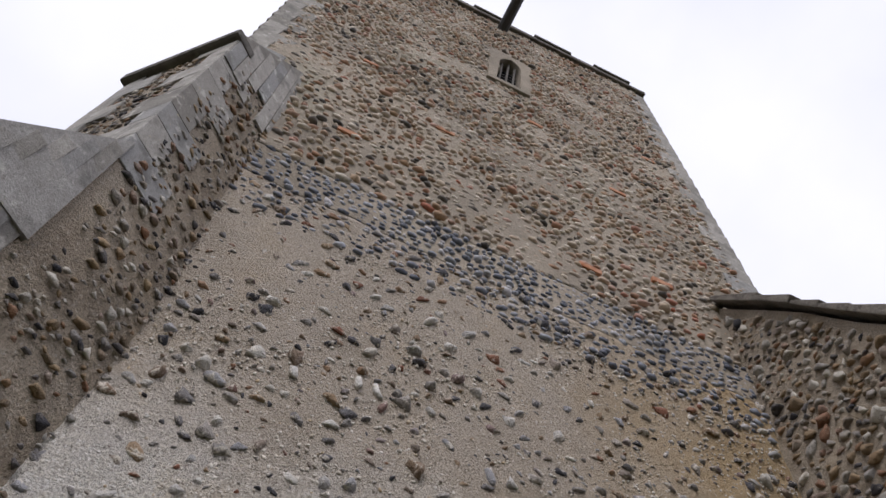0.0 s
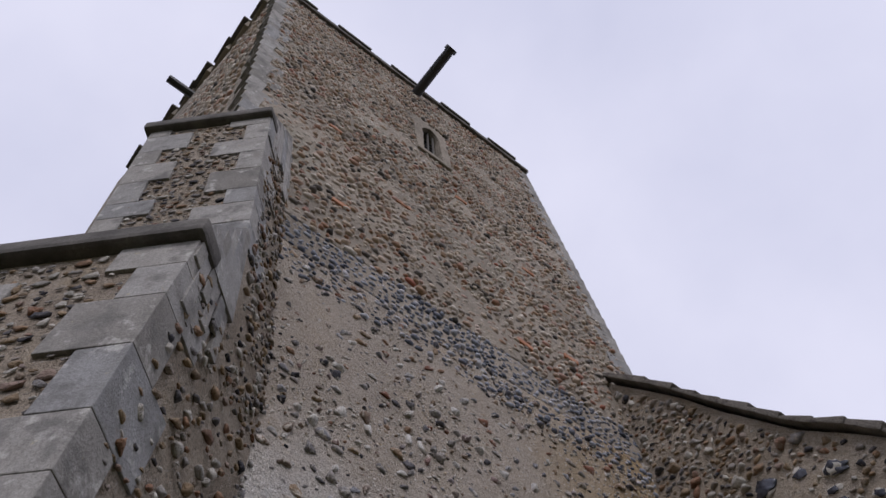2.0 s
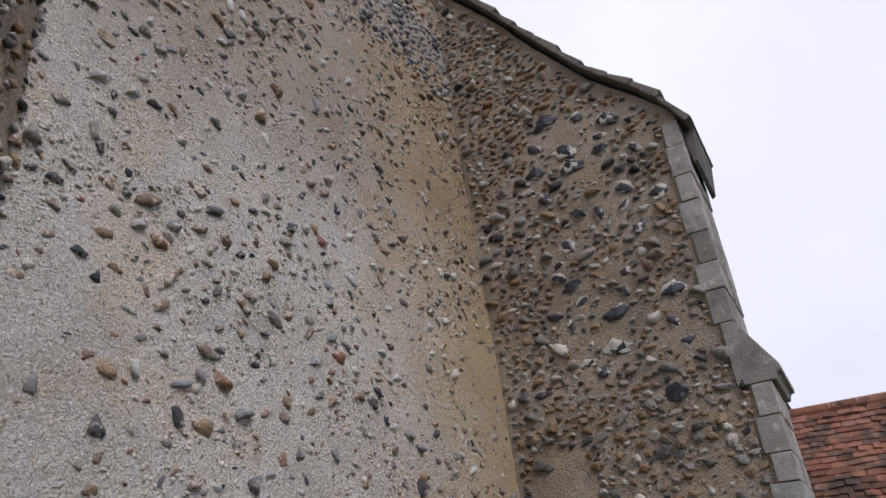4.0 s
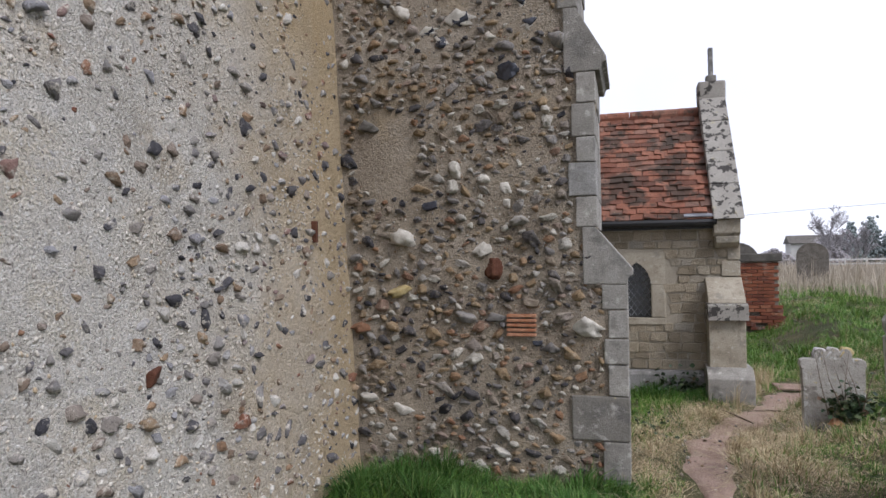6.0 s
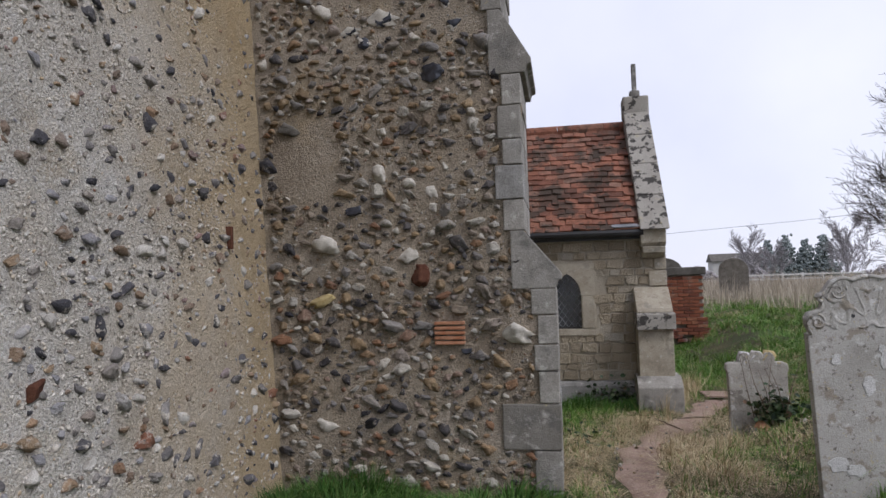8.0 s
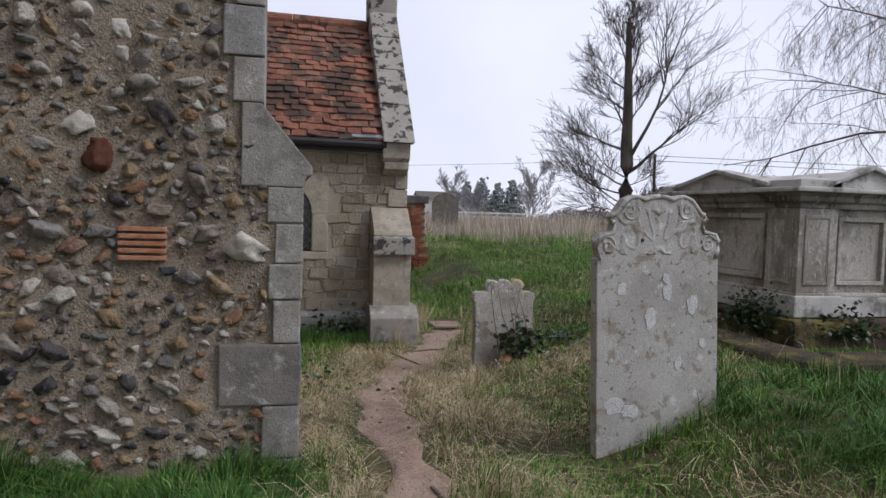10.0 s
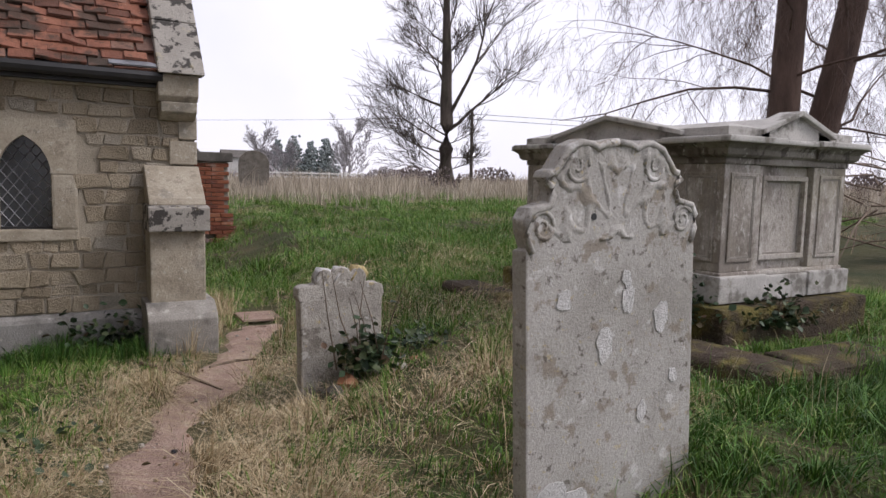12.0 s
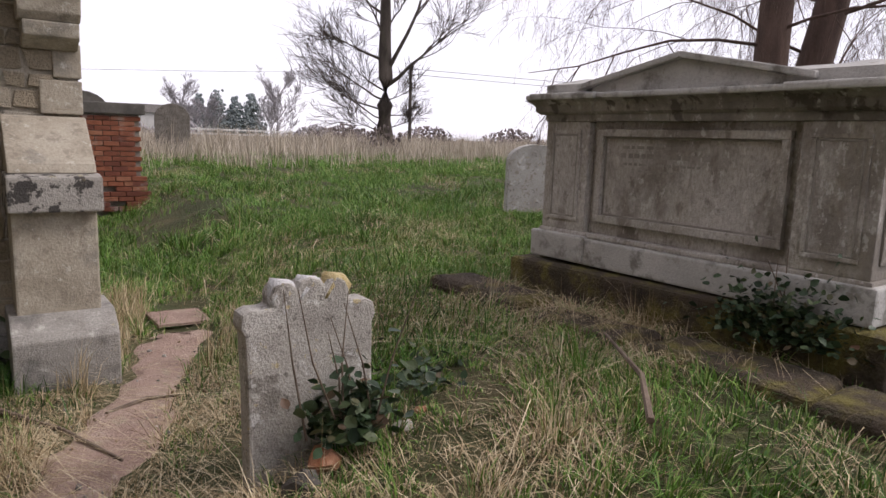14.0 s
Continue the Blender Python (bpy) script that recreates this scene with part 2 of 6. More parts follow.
M = {
    # zones tint the facing browner above about 4 m, ochre towards the buttress
    "wall_mortar": surface("pale_gravel_mortar", [(0.28, (0.56, 0.52, 0.45)), (0.42, (0.73, 0.685, 0.61)), (0.56, (0.82, 0.775, 0.70)), (0.72, (0.78, 0.70, 0.56))], 1.6, 85, 0.95, 1.0, [(5, 0.5, 0.66, (0.62, 0.60, 0.58), 0.5), (1.1, 0.54, 0.66, (0.66, 0.50, 0.28), 0.4), (60, 0.55, 0.62, (0.88, 0.86, 0.82), 0.8), (46, 0.60, 0.66, (0.14, 0.12, 0.10), 0.8), (22, 0.62, 0.68, (0.27, 0.22, 0.17), 0.5)], grain=0.75, bump_size=0.03, zones=((2, 3.7, 4.7, (0.46, 0.385, 0.30), 0.75), (1, 2.9, 4.7, (0.60, 0.45, 0.245), 0.8))),
    "buttress_mortar": surface("brown_flint_mortar", [(0.3, (0.26, 0.21, 0.155)), (0.5, (0.38, 0.32, 0.245)), (0.7, (0.45, 0.39, 0.315))], 1.4, 80, 0.95, 0.8, [(2.0, 0.55, 0.7, (0.40, 0.31, 0.19), 0.5), (45, 0.58, 0.66, (0.48, 0.44, 0.38), 0.6), (38, 0.58, 0.66, (0.1, 0.085, 0.07), 0.6)], grain=0.7, bump_size=0.025),
    "upper_mortar": surface("tower_core_mortar", [(0.3, (0.22, 0.19, 0.15)), (0.6, (0.36, 0.31, 0.245))], 0.7, 40, 0.95, 0.8, [(0.5, 0.55, 0.7, (0.22, 0.24, 0.18), 0.4)], grain=0.5, bump_size=0.02),
    "flint": surface("mixed_flint", FLINT, 18, 75, 0.75, 1.0, [(22, 0.56, 0.64, (0.36, 0.31, 0.24), 0.5), (40, 0.6, 0.68, (0.06, 0.055, 0.05), 0.7)], vary="object"),
    "flint_joined": surface("mixed_flint_bed", FLINT, 18, 75, 0.75, 1.0, [(22, 0.56, 0.64, (0.36, 0.31, 0.24), 0.5), (40, 0.6, 0.68, (0.06, 0.055, 0.05), 0.7)], vary="island"),
    "pale_flint": surface("pale_flint", PALEFLINT, 16, 80, 0.8, 1.0, [(20, 0.55, 0.63, (0.60, 0.56, 0.50), 0.6), (40, 0.58, 0.66, (0.07, 0.065, 0.06), 0.75)], vary="object"),
    "pale_joined": surface("pale_gravel", PALEFLINT, 16, 80, 0.8, 1.0, [(20, 0.53, 0.61, (0.64, 0.59, 0.51), 0.8), (40, 0.6, 0.68, (0.10, 0.09, 0.08), 0.6)], vary="island", var_amount=0.35),
    "fine_gravel": surface("pale_fine_gravel", [(0.0, (0.24, 0.21, 0.18)), (0.12, (0.52, 0.47, 0.40)), (0.5, (0.64, 0.59, 0.52)), (0.8, (0.74, 0.70, 0.64)), (1.0, (0.54, 0.42, 0.27))], 16, 80, 0.85, 0.6, vary="island", var_amount=0.25),
    "up_joined": surface("coursed_flint", UPFLINT, 6, 40, 0.75, 0.5, vary="island"),
    "blue_joined": surface("blue_grey_flint", BLUEFLINT, 8, 40, 0.55, 0.5, vary="island"),
    "black_flint": surface("knapped_black_flint", [(0.3, (0.012, 0.012, 0.018)), (0.7, (0.06, 0.065, 0.085))], 14, 40, 0.22, 0.25, spec=0.6, bump_size=0.006),
    "cortex": surface("chalky_flint_rind", [(0.3, (0.40, 0.37, 0.32)), (0.7, (0.62, 0.59, 0.53))], 20, 90, 0.85, 0.4),
    "ashlar": surface("grey_dressed_stone", [(0.0, (0.24, 0.225, 0.20)), (0.4, (0.36, 0.345, 0.315)), (0.7, (0.42, 0.40, 0.365)), (1.0, (0.31, 0.31, 0.305))], 6.0, 90, 0.92, 0.4, [(13, 0.6, 0.68, (0.2, 0.185, 0.165), 0.6), (9, 0.58, 0.66, (0.6, 0.58, 0.53), 0.5), (5, 0.52, 0.66, (0.11, 0.105, 0.098), 0.7), (17, 0.66, 0.72, (0.5, 0.42, 0.2), 0.35)], grain=0.5, vary="object", var_amount=0.45, bump_size=0.014),
    "rubble": surface("tan_rubble_stone", [(0.0, (0.28, 0.235, 0.17)), (0.3, (0.40, 0.34, 0.25)), (0.7, (0.46, 0.395, 0.295)), (1.0, (0.42, 0.39, 0.33))], 5, 80, 0.93, 0.9, [(5, 0.58, 0.7, (0.2, 0.175, 0.15), 0.4)], vary="object", grain=0.4, bump_size=0.012),
    "vestry_mortar": surface("weathered_lime_mortar", [(0.3, (0.32, 0.285, 0.225)), (0.7, (0.43, 0.385, 0.31))], 2, 80, 0.95, 0.6, grain=0.4),
    "limestone": surface("cream_limestone", [(0.25, (0.27, 0.235, 0.18)), (0.5, (0.40, 0.355, 0.28)), (0.8, (0.48, 0.44, 0.36))], 4, 70, 0.92, 0.45, [(5, 0.56, 0.66, (0.2, 0.19, 0.165), 0.6), (13, 0.58, 0.65, (0.22, 0.19, 0.15), 0.6), (22, 0.6, 0.66, (0.58, 0.55, 0.48), 0.5)], grain=0.35, bump_size=0.01),
    "coping": surface("lichen_blotched_coping", [(0.3, (0.29, 0.27, 0.24)), (0.7, (0.42, 0.4, 0.36))], 5, 70, 0.95, 0.6, [(10, 0.52, 0.57, (0.035, 0.032, 0.03), 0.92), (8, 0.62, 0.7, (0.5, 0.43, 0.25), 0.4)]),
    "tile": surface("clay_roof_tile", [(0.0, (0.12, 0.062, 0.045)), (0.25, (0.25, 0.105, 0.07)), (0.55, (0.36, 0.155, 0.10)), (0.8, (0.31, 0.175, 0.13)), (1.0, (0.15, 0.09, 0.07))], 9, 60, 0.88, 0.8, [(3.0, 0.50, 0.58, (0.045, 0.04, 0.032), 0.8), (30, 0.58, 0.64, (0.06, 0.05, 0.04), 0.7), (14, 0.64, 0.7, (0.45, 0.43, 0.3), 0.4)], vary="object"),
    "brick": surface("red_brick", [(0.0, (0.17, 0.06, 0.04)), (0.5, (0.31, 0.11, 0.06)), (1.0, (0.38, 0.17, 0.10))], 9, 60, 0.9, 0.5, [(4, 0.58, 0.66, (0.42, 0.39, 0.36), 0.4)], vary="object"),
    "brick_mortar": surface("grey_brick_mortar", [(0.3, (0.2, 0.17, 0.14)), (0.7, (0.32, 0.29, 0.25))], 4, 80, 0.95, 0.4),
    # far twigs: aerial haze put into the base colour, paler and greyer
    "haze_tinted_twig": surface("haze_tinted_far_twigs", [(0.3, (0.30, 0.28, 0.29)), (0.7, (0.40, 0.38, 0.39))], 0.8, 6, 1.0, 0.2),
    "black_iron": surface("black_painted_iron", [(0.3, (0.015, 0.015, 0.017)), (0.7, (0.03, 0.03, 0.032))], 6, 60, 0.5, 0.2, spec=0.5),
    "lead": surface("grey_lead", [(0.3, (0.2, 0.21, 0.23)), (0.7, (0.4, 0.41, 0.44))], 8, 60, 0.45, 0.3, metal=0.5),
    "dark_stone": surface("dark_weathered_stone", [(0.3, (0.065, 0.06, 0.054)), (0.7, (0.17, 0.157, 0.14))], 4, 60, 0.95, 0.6, [(9, 0.6, 0.7, (0.25, 0.24, 0.2), 0.4)]),
    "ledge": surface("brown_ledge_stone", [(0.3, (0.15, 0.135, 0.115)), (0.7, (0.28, 0.255, 0.22))], 6, 70, 0.95, 0.9, [(9, 0.56, 0.64, (0.08, 0.07, 0.06), 0.6)], grain=0.5, bump_size=0.02),
    "headstone": surface("lichened_headstone", [(0.25, (0.30, 0.285, 0.255)), (0.5, (0.42, 0.405, 0.375)), (0.8, (0.50, 0.485, 0.46))], 4, 110, 0.93, 0.32, [(11, 0.57, 0.62, (0.22, 0.185, 0.14), 0.7), (26, 0.60, 0.65, (0.11, 0.095, 0.08), 0.8), (9, 0.60, 0.65, (0.60, 0.595, 0.58), 0.7), (34, 0.62, 0.67, (0.45, 0.36, 0.16), 0.5), (5, 0.62, 0.72, (0.36, 0.30, 0.2), 0.4)], grain=0.4),
    "small_stone": surface("blotched_low_headstone", [(0.25, (0.28, 0.26, 0.23)), (0.5, (0.43, 0.405, 0.36)), (0.8, (0.56, 0.54, 0.495))], 5, 100, 0.94, 0.5, [(7, 0.55, 0.62, (0.13, 0.115, 0.095), 0.7), (14, 0.60, 0.65, (0.62, 0.61, 0.58), 0.75), (18, 0.62, 0.67, (0.46, 0.36, 0.14), 0.6), (30, 0.6, 0.66, (0.09, 0.08, 0.07), 0.7)], grain=0.5, bump_size=0.015),
    "lichen_white": surface("white_lichen", [(0.3, (0.48, 0.48, 0.46)), (0.7, (0.62, 0.61, 0.6))], 30, 110, 0.95, 0.6, [(40, 0.6, 0.68, (0.3, 0.29, 0.27), 0.5)]),
    "lichen_gold": surface("ochre_lichen", [(0.3, (0.40, 0.30, 0.12)), (0.7, (0.5, 0.42, 0.24))], 40, 110, 0.95, 0.6),
    "tomb": surface("sooty_tomb_stone", [(0.25, (0.30, 0.272, 0.24)), (0.5, (0.45, 0.417, 0.375)), (0.75, (0.56, 0.53, 0.487))], 2.6, 80, 0.92, 0.6, [(3.0, 0.50, 0.60, (0.17, 0.146, 0.122), 0.75), (2.0, 0.5, 0.62, (0.36, 0.33, 0.24), 0.4), (16, 0.58, 0.64, (0.14, 0.12, 0.10), 0.55), (26, 0.58, 0.64, (0.62, 0.60, 0.56), 0.5)], stretch=(1, 1, 0.6), grain=0.55),
    # frieze and cornice: darker mottled tone than the tomb sides
    "tomb_dark": surface("dark_tomb_frieze", [(0.3, (0.12, 0.105, 0.09)), (0.5, (0.23, 0.21, 0.183)), (0.75, (0.44, 0.41, 0.37))], 3.5, 80, 0.93, 0.6, [(9, 0.56, 0.62, (0.06, 0.05, 0.042), 0.75), (14, 0.6, 0.66, (0.55, 0.53, 0.49), 0.6)], stretch=(1, 1, 0.7)),
    "tomb_top": surface("pale_tomb_lid", [(0.3, (0.38, 0.37, 0.345)), (0.7, (0.55, 0.535, 0.505))], 4, 80, 0.9, 0.4, [(6, 0.52, 0.64, (0.12, 0.11, 0.09), 0.75), (14, 0.6, 0.7, (0.2, 0.18, 0.14), 0.6)]),
    "inscription": surface("worn_lettering_and_groove_shade", [(0.3, (0.21, 0.19, 0.165)), (0.7, (0.36, 0.335, 0.30))], 8, 80, 0.95, 0.3),
    "moss": surface("damp_moss", [(0.3, (0.03, 0.025, 0.018)), (0.48, (0.085, 0.068, 0.042)), (0.6, (0.17, 0.145, 0.045)), (0.8, (0.25, 0.215, 0.07))], 5, 60, 1.0, 1.0, [(4, 0.48, 0.58, (0.075, 0.055, 0.042), 0.85), (20, 0.62, 0.7, (0.3, 0.27, 0.22), 0.5)], bump_size=0.02),
    "earth": surface("trodden_earth", [(0.3, (0.26, 0.18, 0.143)), (0.5, (0.38, 0.268, 0.217)), (0.75, (0.47, 0.355, 0.293))], 2.5, 60, 0.95, 0.6, [(8, 0.56, 0.66, (0.38, 0.33, 0.23), 0.6), (14, 0.58, 0.66, (0.18, 0.12, 0.095), 0.35), (34, 0.6, 0.66, (0.5, 0.42, 0.34), 0.6)], bump_size=0.04),
    "turf": surface("turf_floor", [(0.3, (0.035, 0.045, 0.016)), (0.5, (0.065, 0.068, 0.028)), (0.7, (0.125, 0.105, 0.055))], 1.6, 30, 1.0, 0.8, [(3, 0.55, 0.68, (0.17, 0.135, 0.08), 0.6)], bump_size=0.03),
    "grass": surface("green_grass", [(0.0, (0.06, 0.145, 0.022)), (0.4, (0.12, 0.27, 0.038)), (0.8, (0.21, 0.37, 0.065)), (1.0, (0.40, 0.42, 0.16))], 2.2, 20, 0.6, 0.0, vary="island", var_amount=0.6, grain=0.1),
    "dark_grass": surface("deep_green_grass", [(0.0, (0.03, 0.085, 0.016)), (0.4, (0.06, 0.16, 0.028)), (0.8, (0.11, 0.24, 0.045)), (1.0, (0.24, 0.29, 0.11))], 2.2, 20, 0.6, 0.0, vary="island", var_amount=0.6, grain=0.1),
    "straw": surface("dead_grass", [(0.0, (0.28, 0.20, 0.105)), (0.5, (0.54, 0.425, 0.255)), (1.0, (0.74, 0.64, 0.44))], 2.5, 20, 0.7, 0.0, vary="island", var_amount=0.3, grain=0.1),
    "reed": surface("pale_tall_grass", [(0.0, (0.38, 0.32, 0.24)), (0.5, (0.5, 0.43, 0.34)), (1.0, (0.6, 0.54, 0.45))], 0.3, 5, 0.8, 0.0, vary="island", var_amount=0.3, grain=0.1),
    "leaf": surface("bramble_leaf", [(0.0, (0.02, 0.04, 0.018)), (0.5, (0.04, 0.075, 0.032)), (0.9, (0.085, 0.115, 0.05)), (1.0, (0.15, 0.08, 0.05))], 8, 40, 0.5, 0.3, vary="island", var_amount=0.3),
    "bark": surface("grey_brown_bark", [(0.3, (0.05, 0.04, 0.033)), (0.7, (0.12, 0.10, 0.085))], 4, 40, 0.95, 0.7, [(3, 0.56, 0.7, (0.13, 0.14, 0.08), 0.4)], stretch=(1, 1, 0.3), bump_size=0.02),
    "red_bark": surface("reddish_bark", [(0.3, (0.06, 0.04, 0.033)), (0.7, (0.15, 0.10, 0.08))], 4, 40, 0.95, 0.7, stretch=(1, 1, 0.3), bump_size=0.02),
    "twig": surface("dry_twig", [(0.3, (0.10, 0.07, 0.05)), (0.7, (0.22, 0.17, 0.13))], 9, 60, 0.9, 0.4),
    # lightened blue-grey base colour stands in for haze over distant evergreens
    "haze_tinted_wood": surface("haze_tinted_far_evergreen", [(0.3, (0.19, 0.23, 0.23)), (0.7, (0.28, 0.31, 0.30))], 0.8, 6, 1.0, 0.4, vary=None),
    "far_hedge": surface("far_bare_hedge", [(0.3, (0.13, 0.105, 0.10)), (0.7, (0.24, 0.20, 0.19))], 0.8, 6, 1.0, 0.4),
    "far_house": surface("far_plaster", [(0.3, (0.45, 0.44, 0.42)), (0.7, (0.55, 0.54, 0.52))], 2, 10, 0.9, 0.1),
    "white_paint": surface("white_weathered_paint", [(0.3, (0.55, 0.55, 0.53)), (0.7, (0.7, 0.7, 0.68))], 3, 30, 0.7, 0.2),
    "orange_brick": surface("orange_rubble_brick", [(0.3, (0.35, 0.13, 0.06)), (0.7, (0.48, 0.27, 0.17))], 14, 60, 0.95, 0.7),
    "rust": surface("rusted_iron", [(0.3, (0.07, 0.025, 0.015)), (0.7, (0.14, 0.06, 0.035))], 20, 90, 0.9, 0.6),
}
glass = bpy.data.materials.new("leaded_glass")
glass.use_nodes = True
gp = glass.node_tree.nodes["Principled BSDF"]
gp.inputs["Base Color"].default_value, gp.inputs["Roughness"].default_value = (0.05, 0.055, 0.06, 1), 0.18
gp.inputs["Specular IOR Level"].default_value = 0.8
gb = glass.node_tree.nodes.new("ShaderNodeBump")
gnz = glass.node_tree.nodes.new("ShaderNodeTexNoise")
gnz.inputs["Scale"].default_value = 18
ggeo = glass.node_tree.nodes.new("ShaderNodeNewGeometry")
glass.node_tree.links.new(ggeo.outputs["Position"], gnz.inputs["Vector"])
gb.inputs["Strength"].default_value = 0.5
glass.node_tree.links.new(gnz.outputs[0], gb.inputs["Height"])
glass.node_tree.links.new(gb.outputs[0], gp.inputs["Normal"])
M["glass"] = glass

rng = np.random.default_rng(7)
rnd = random.Random(11)


# ---- building helpers ----
def root(name, loc, label, category, group="", kind=""):
    ob = new(name)
    ob.location = loc
    ob.empty_display_size = 0.2
    return tagged(ob, label, category, group, kind)


def hang(ob, parent):
    """Parent ob while keeping world coordinates in its own numbers."""
    ob.parent = parent
    off = Vector(parent.location)
    up = parent.parent
    while up:
        off += Vector(up.location) if up.type == "EMPTY" else Vector((0, 0, 0))
        up = up.parent
    if parent.type == "EMPTY":
        ob.matrix_parent_inverse = Matrix.Translation(-off)
    return ob


def from_arrays(name, verts, faces, material, parent=None, smooth=False, label=""):
    me = bpy.data.meshes.new(name)
    me.from_pydata(verts.tolist() if hasattr(verts, "tolist") else verts, [], faces.tolist() if hasattr(faces, "tolist") else faces)
    me.materials.append(M[material])
    if smooth:
        me.polygons.foreach_set("use_smooth", [True] * len(me.polygons))
    ob = new(name, me)
    if parent:
        hang(ob, parent)
    if label:
        ob["label"] = label
    return ob


def part(name, bm, material, parent=None, label="", smooth=False):
    bmesh.ops.recalc_face_normals(bm, faces=bm.faces)
    me = bpy.data.meshes.new(name)
    bm.to_mesh(me)
    bm.free()
    me.materials.append(M[material])
    if smooth:
        me.polygons.foreach_set("use_smooth", [True] * len(me.polygons))
    ob = new(name, me)
    if parent:
        hang(ob, parent)
    if label:
        ob["label"] = label
    return ob


def block(x0, y0, z0, x1, y1, z1, bevel=0.012, rough=0.0, bm=None):
    bm2 = bmesh.new()
    bmesh.ops.create_cube(bm2, size=1)
    for v in bm2.verts:
        v.co = ((x0 + x1) / 2 + v.co.x * (x1 - x0), (y0 + y1) / 2 + v.co.y * (y1 - y0), (z0 + z1) / 2 + v.co.z * (z1 - z0))
    if bevel:
        bmesh.ops.bevel(bm2, geom=bm2.edges[:], offset=bevel, segments=2, affect="EDGES", profile=0.6)
    if rough:
        for v in bm2.verts:
            v.co += noise.noise_vector(v.co * 9) * rough
    if bm is None:
        return bm2
    me = bpy.data.meshes.new("tmp")
    bm2.to_mesh(me)
    bm2.free()
    bm.from_mesh(me)
    bpy.data.meshes.remove(me)
    return bm


def prism(pts, axis, a, b, bevel=0.0):
    """A flat outline pulled from a to b along an axis; pts are the two other coordinates in order."""
    bm = bmesh.new()
    def at(p, d):
        return {"x": (d, p[0], p[1]), "y": (p[0], d, p[1]), "z": (p[0], p[1], d)}[axis]
    lo = [bm.verts.new(at(p, a)) for p in pts]
    hi = [bm.verts.new(at(p, b)) for p in pts]
    n = len(pts)
    bm.faces.new(lo)
    bm.faces.new(hi[::-1])
    for i in range(n):
        bm.faces.new((lo[i], hi[i], hi[(i + 1) % n], lo[(i + 1) % n]))
    bmesh.ops.recalc_face_normals(bm, faces=bm.faces)
    if bevel:
        bmesh.ops.bevel(bm, geom=[e for e in bm.edges if e.calc_face_angle(0) > 0.6], offset=bevel, segments=2, affect="EDGES", profile=0.6)
    return bm


def loft(rings):
    """A closed solid through rings of equal length."""
    bm = bmesh.new()
    vs = [[bm.verts.new(p) for p in r] for r in rings]
    n = len(rings[0])
    for a, b in zip(vs, vs[1:]):
        for i in range(n):
            bm.faces.new((a[i], a[(i + 1) % n], b[(i + 1) % n], b[i]))
    bm.faces.new(vs[0][::-1])
    bm.faces.new(vs[-1])
    return bm


def tube(points, radii, sides=8, bm=None):
    bm = bm or bmesh.new()
    rings = []
    for i, p in enumerate(points):
        p = Vector(p)
        d = (Vector(points[min(i + 1, len(points) - 1)]) - Vector(points[max(i - 1, 0)])).normalized()
        q = d.to_track_quat("Z", "Y")
        rings.append([bm.verts.new(p + q @ Vector((math.cos(6.2832 * k / sides) * radii[i], math.sin(6.2832 * k / sides) * radii[i], 0))) for k in range(sides)])
    for a, b in zip(rings, rings[1:]):
        for k in range(sides):
            bm.faces.new((a[k], a[(k + 1) % sides], b[(k + 1) % sides], b[k]))
    bm.faces.new(rings[0][::-1])
    bm.faces.new(rings[-1])
    return bm


def ico(sub):
    bm = bmesh.new()
    bmesh.ops.create_icosphere(bm, subdivisions=sub, radius=1)
    v = np.array([x.co[:] for x in bm.verts])
    f = np.array([[x.index for x in fc.verts] for fc in bm.faces])
    bm.free()
    return v, f


ICO1, ICO2 = ico(1), ico(2)


def lumpy(base, seed, amount=0.28, freq=1.3, cuts=5, chips=0.0):
    v, f = base
    off = Vector((seed * 3.1, seed * 1.7, seed * 2.3))
    k = np.array([1 + amount * noise.noise(Vector(p) * freq + off) + amount * 0.5 * noise.noise(Vector(p) * freq * 2.4 + off) for p in v])
    v = v * k[:, None]
    g = np.random.default_rng(seed + 500)
    for _ in range(cuts):
        n = g.normal(size=3)
        n /= np.linalg.norm(n)
        over = np.maximum(0, v @ n - g.uniform(0.45, 0.8))
        v = v - over[:, None] * n
    if chips:
        v = v * np.array([1 + chips * noise.noise(Vector(p) * 4.5 + off) + chips * 0.6 * noise.noise(Vector(p) * 9 + off) for p in v])[:, None]
    return v, f


STONES1 = [lumpy(ICO1, s, 0.5) for s in range(10)]
STONES2 = [lumpy(ICO2, s + 20, 0.6, 1.4, 7, 0.12) for s in range(12)]
STONES3 = [lumpy(ico(3), s + 60, 0.6, 1.4, 8, 0.16) for s in range(12)]
POOL = {}


def pebble_mesh(i, material):
    if (i, material) not in POOL:
        v, f = STONES3[i]
        me = bpy.data.meshes.new("flint")
        me.from_pydata(v.tolist(), [], f.tolist())
        me.materials.append(M[material])
        me.polygons.foreach_set("use_smooth", [True] * len(me.polygons))
        POOL[(i, material)] = me
    return POOL[(i, material)]


def frame_matrix(p, u, n, spin, su, sv, sn):
    """A stone's matrix: its length along u, its depth along n."""
    u, n = Vector(u).normalized(), Vector(n).normalized()
    w = n.cross(u)
    a = u * math.cos(spin) + w * math.sin(spin)
    b = n.cross(a)
    return Matrix(((a.x * su, b.x * sv, n.x * sn, p[0]), (a.y * su, b.y * sv, n.y * sn, p[1]), (a.z * su, b.z * sv, n.z * sn, p[2]), (0, 0, 0, 1)))


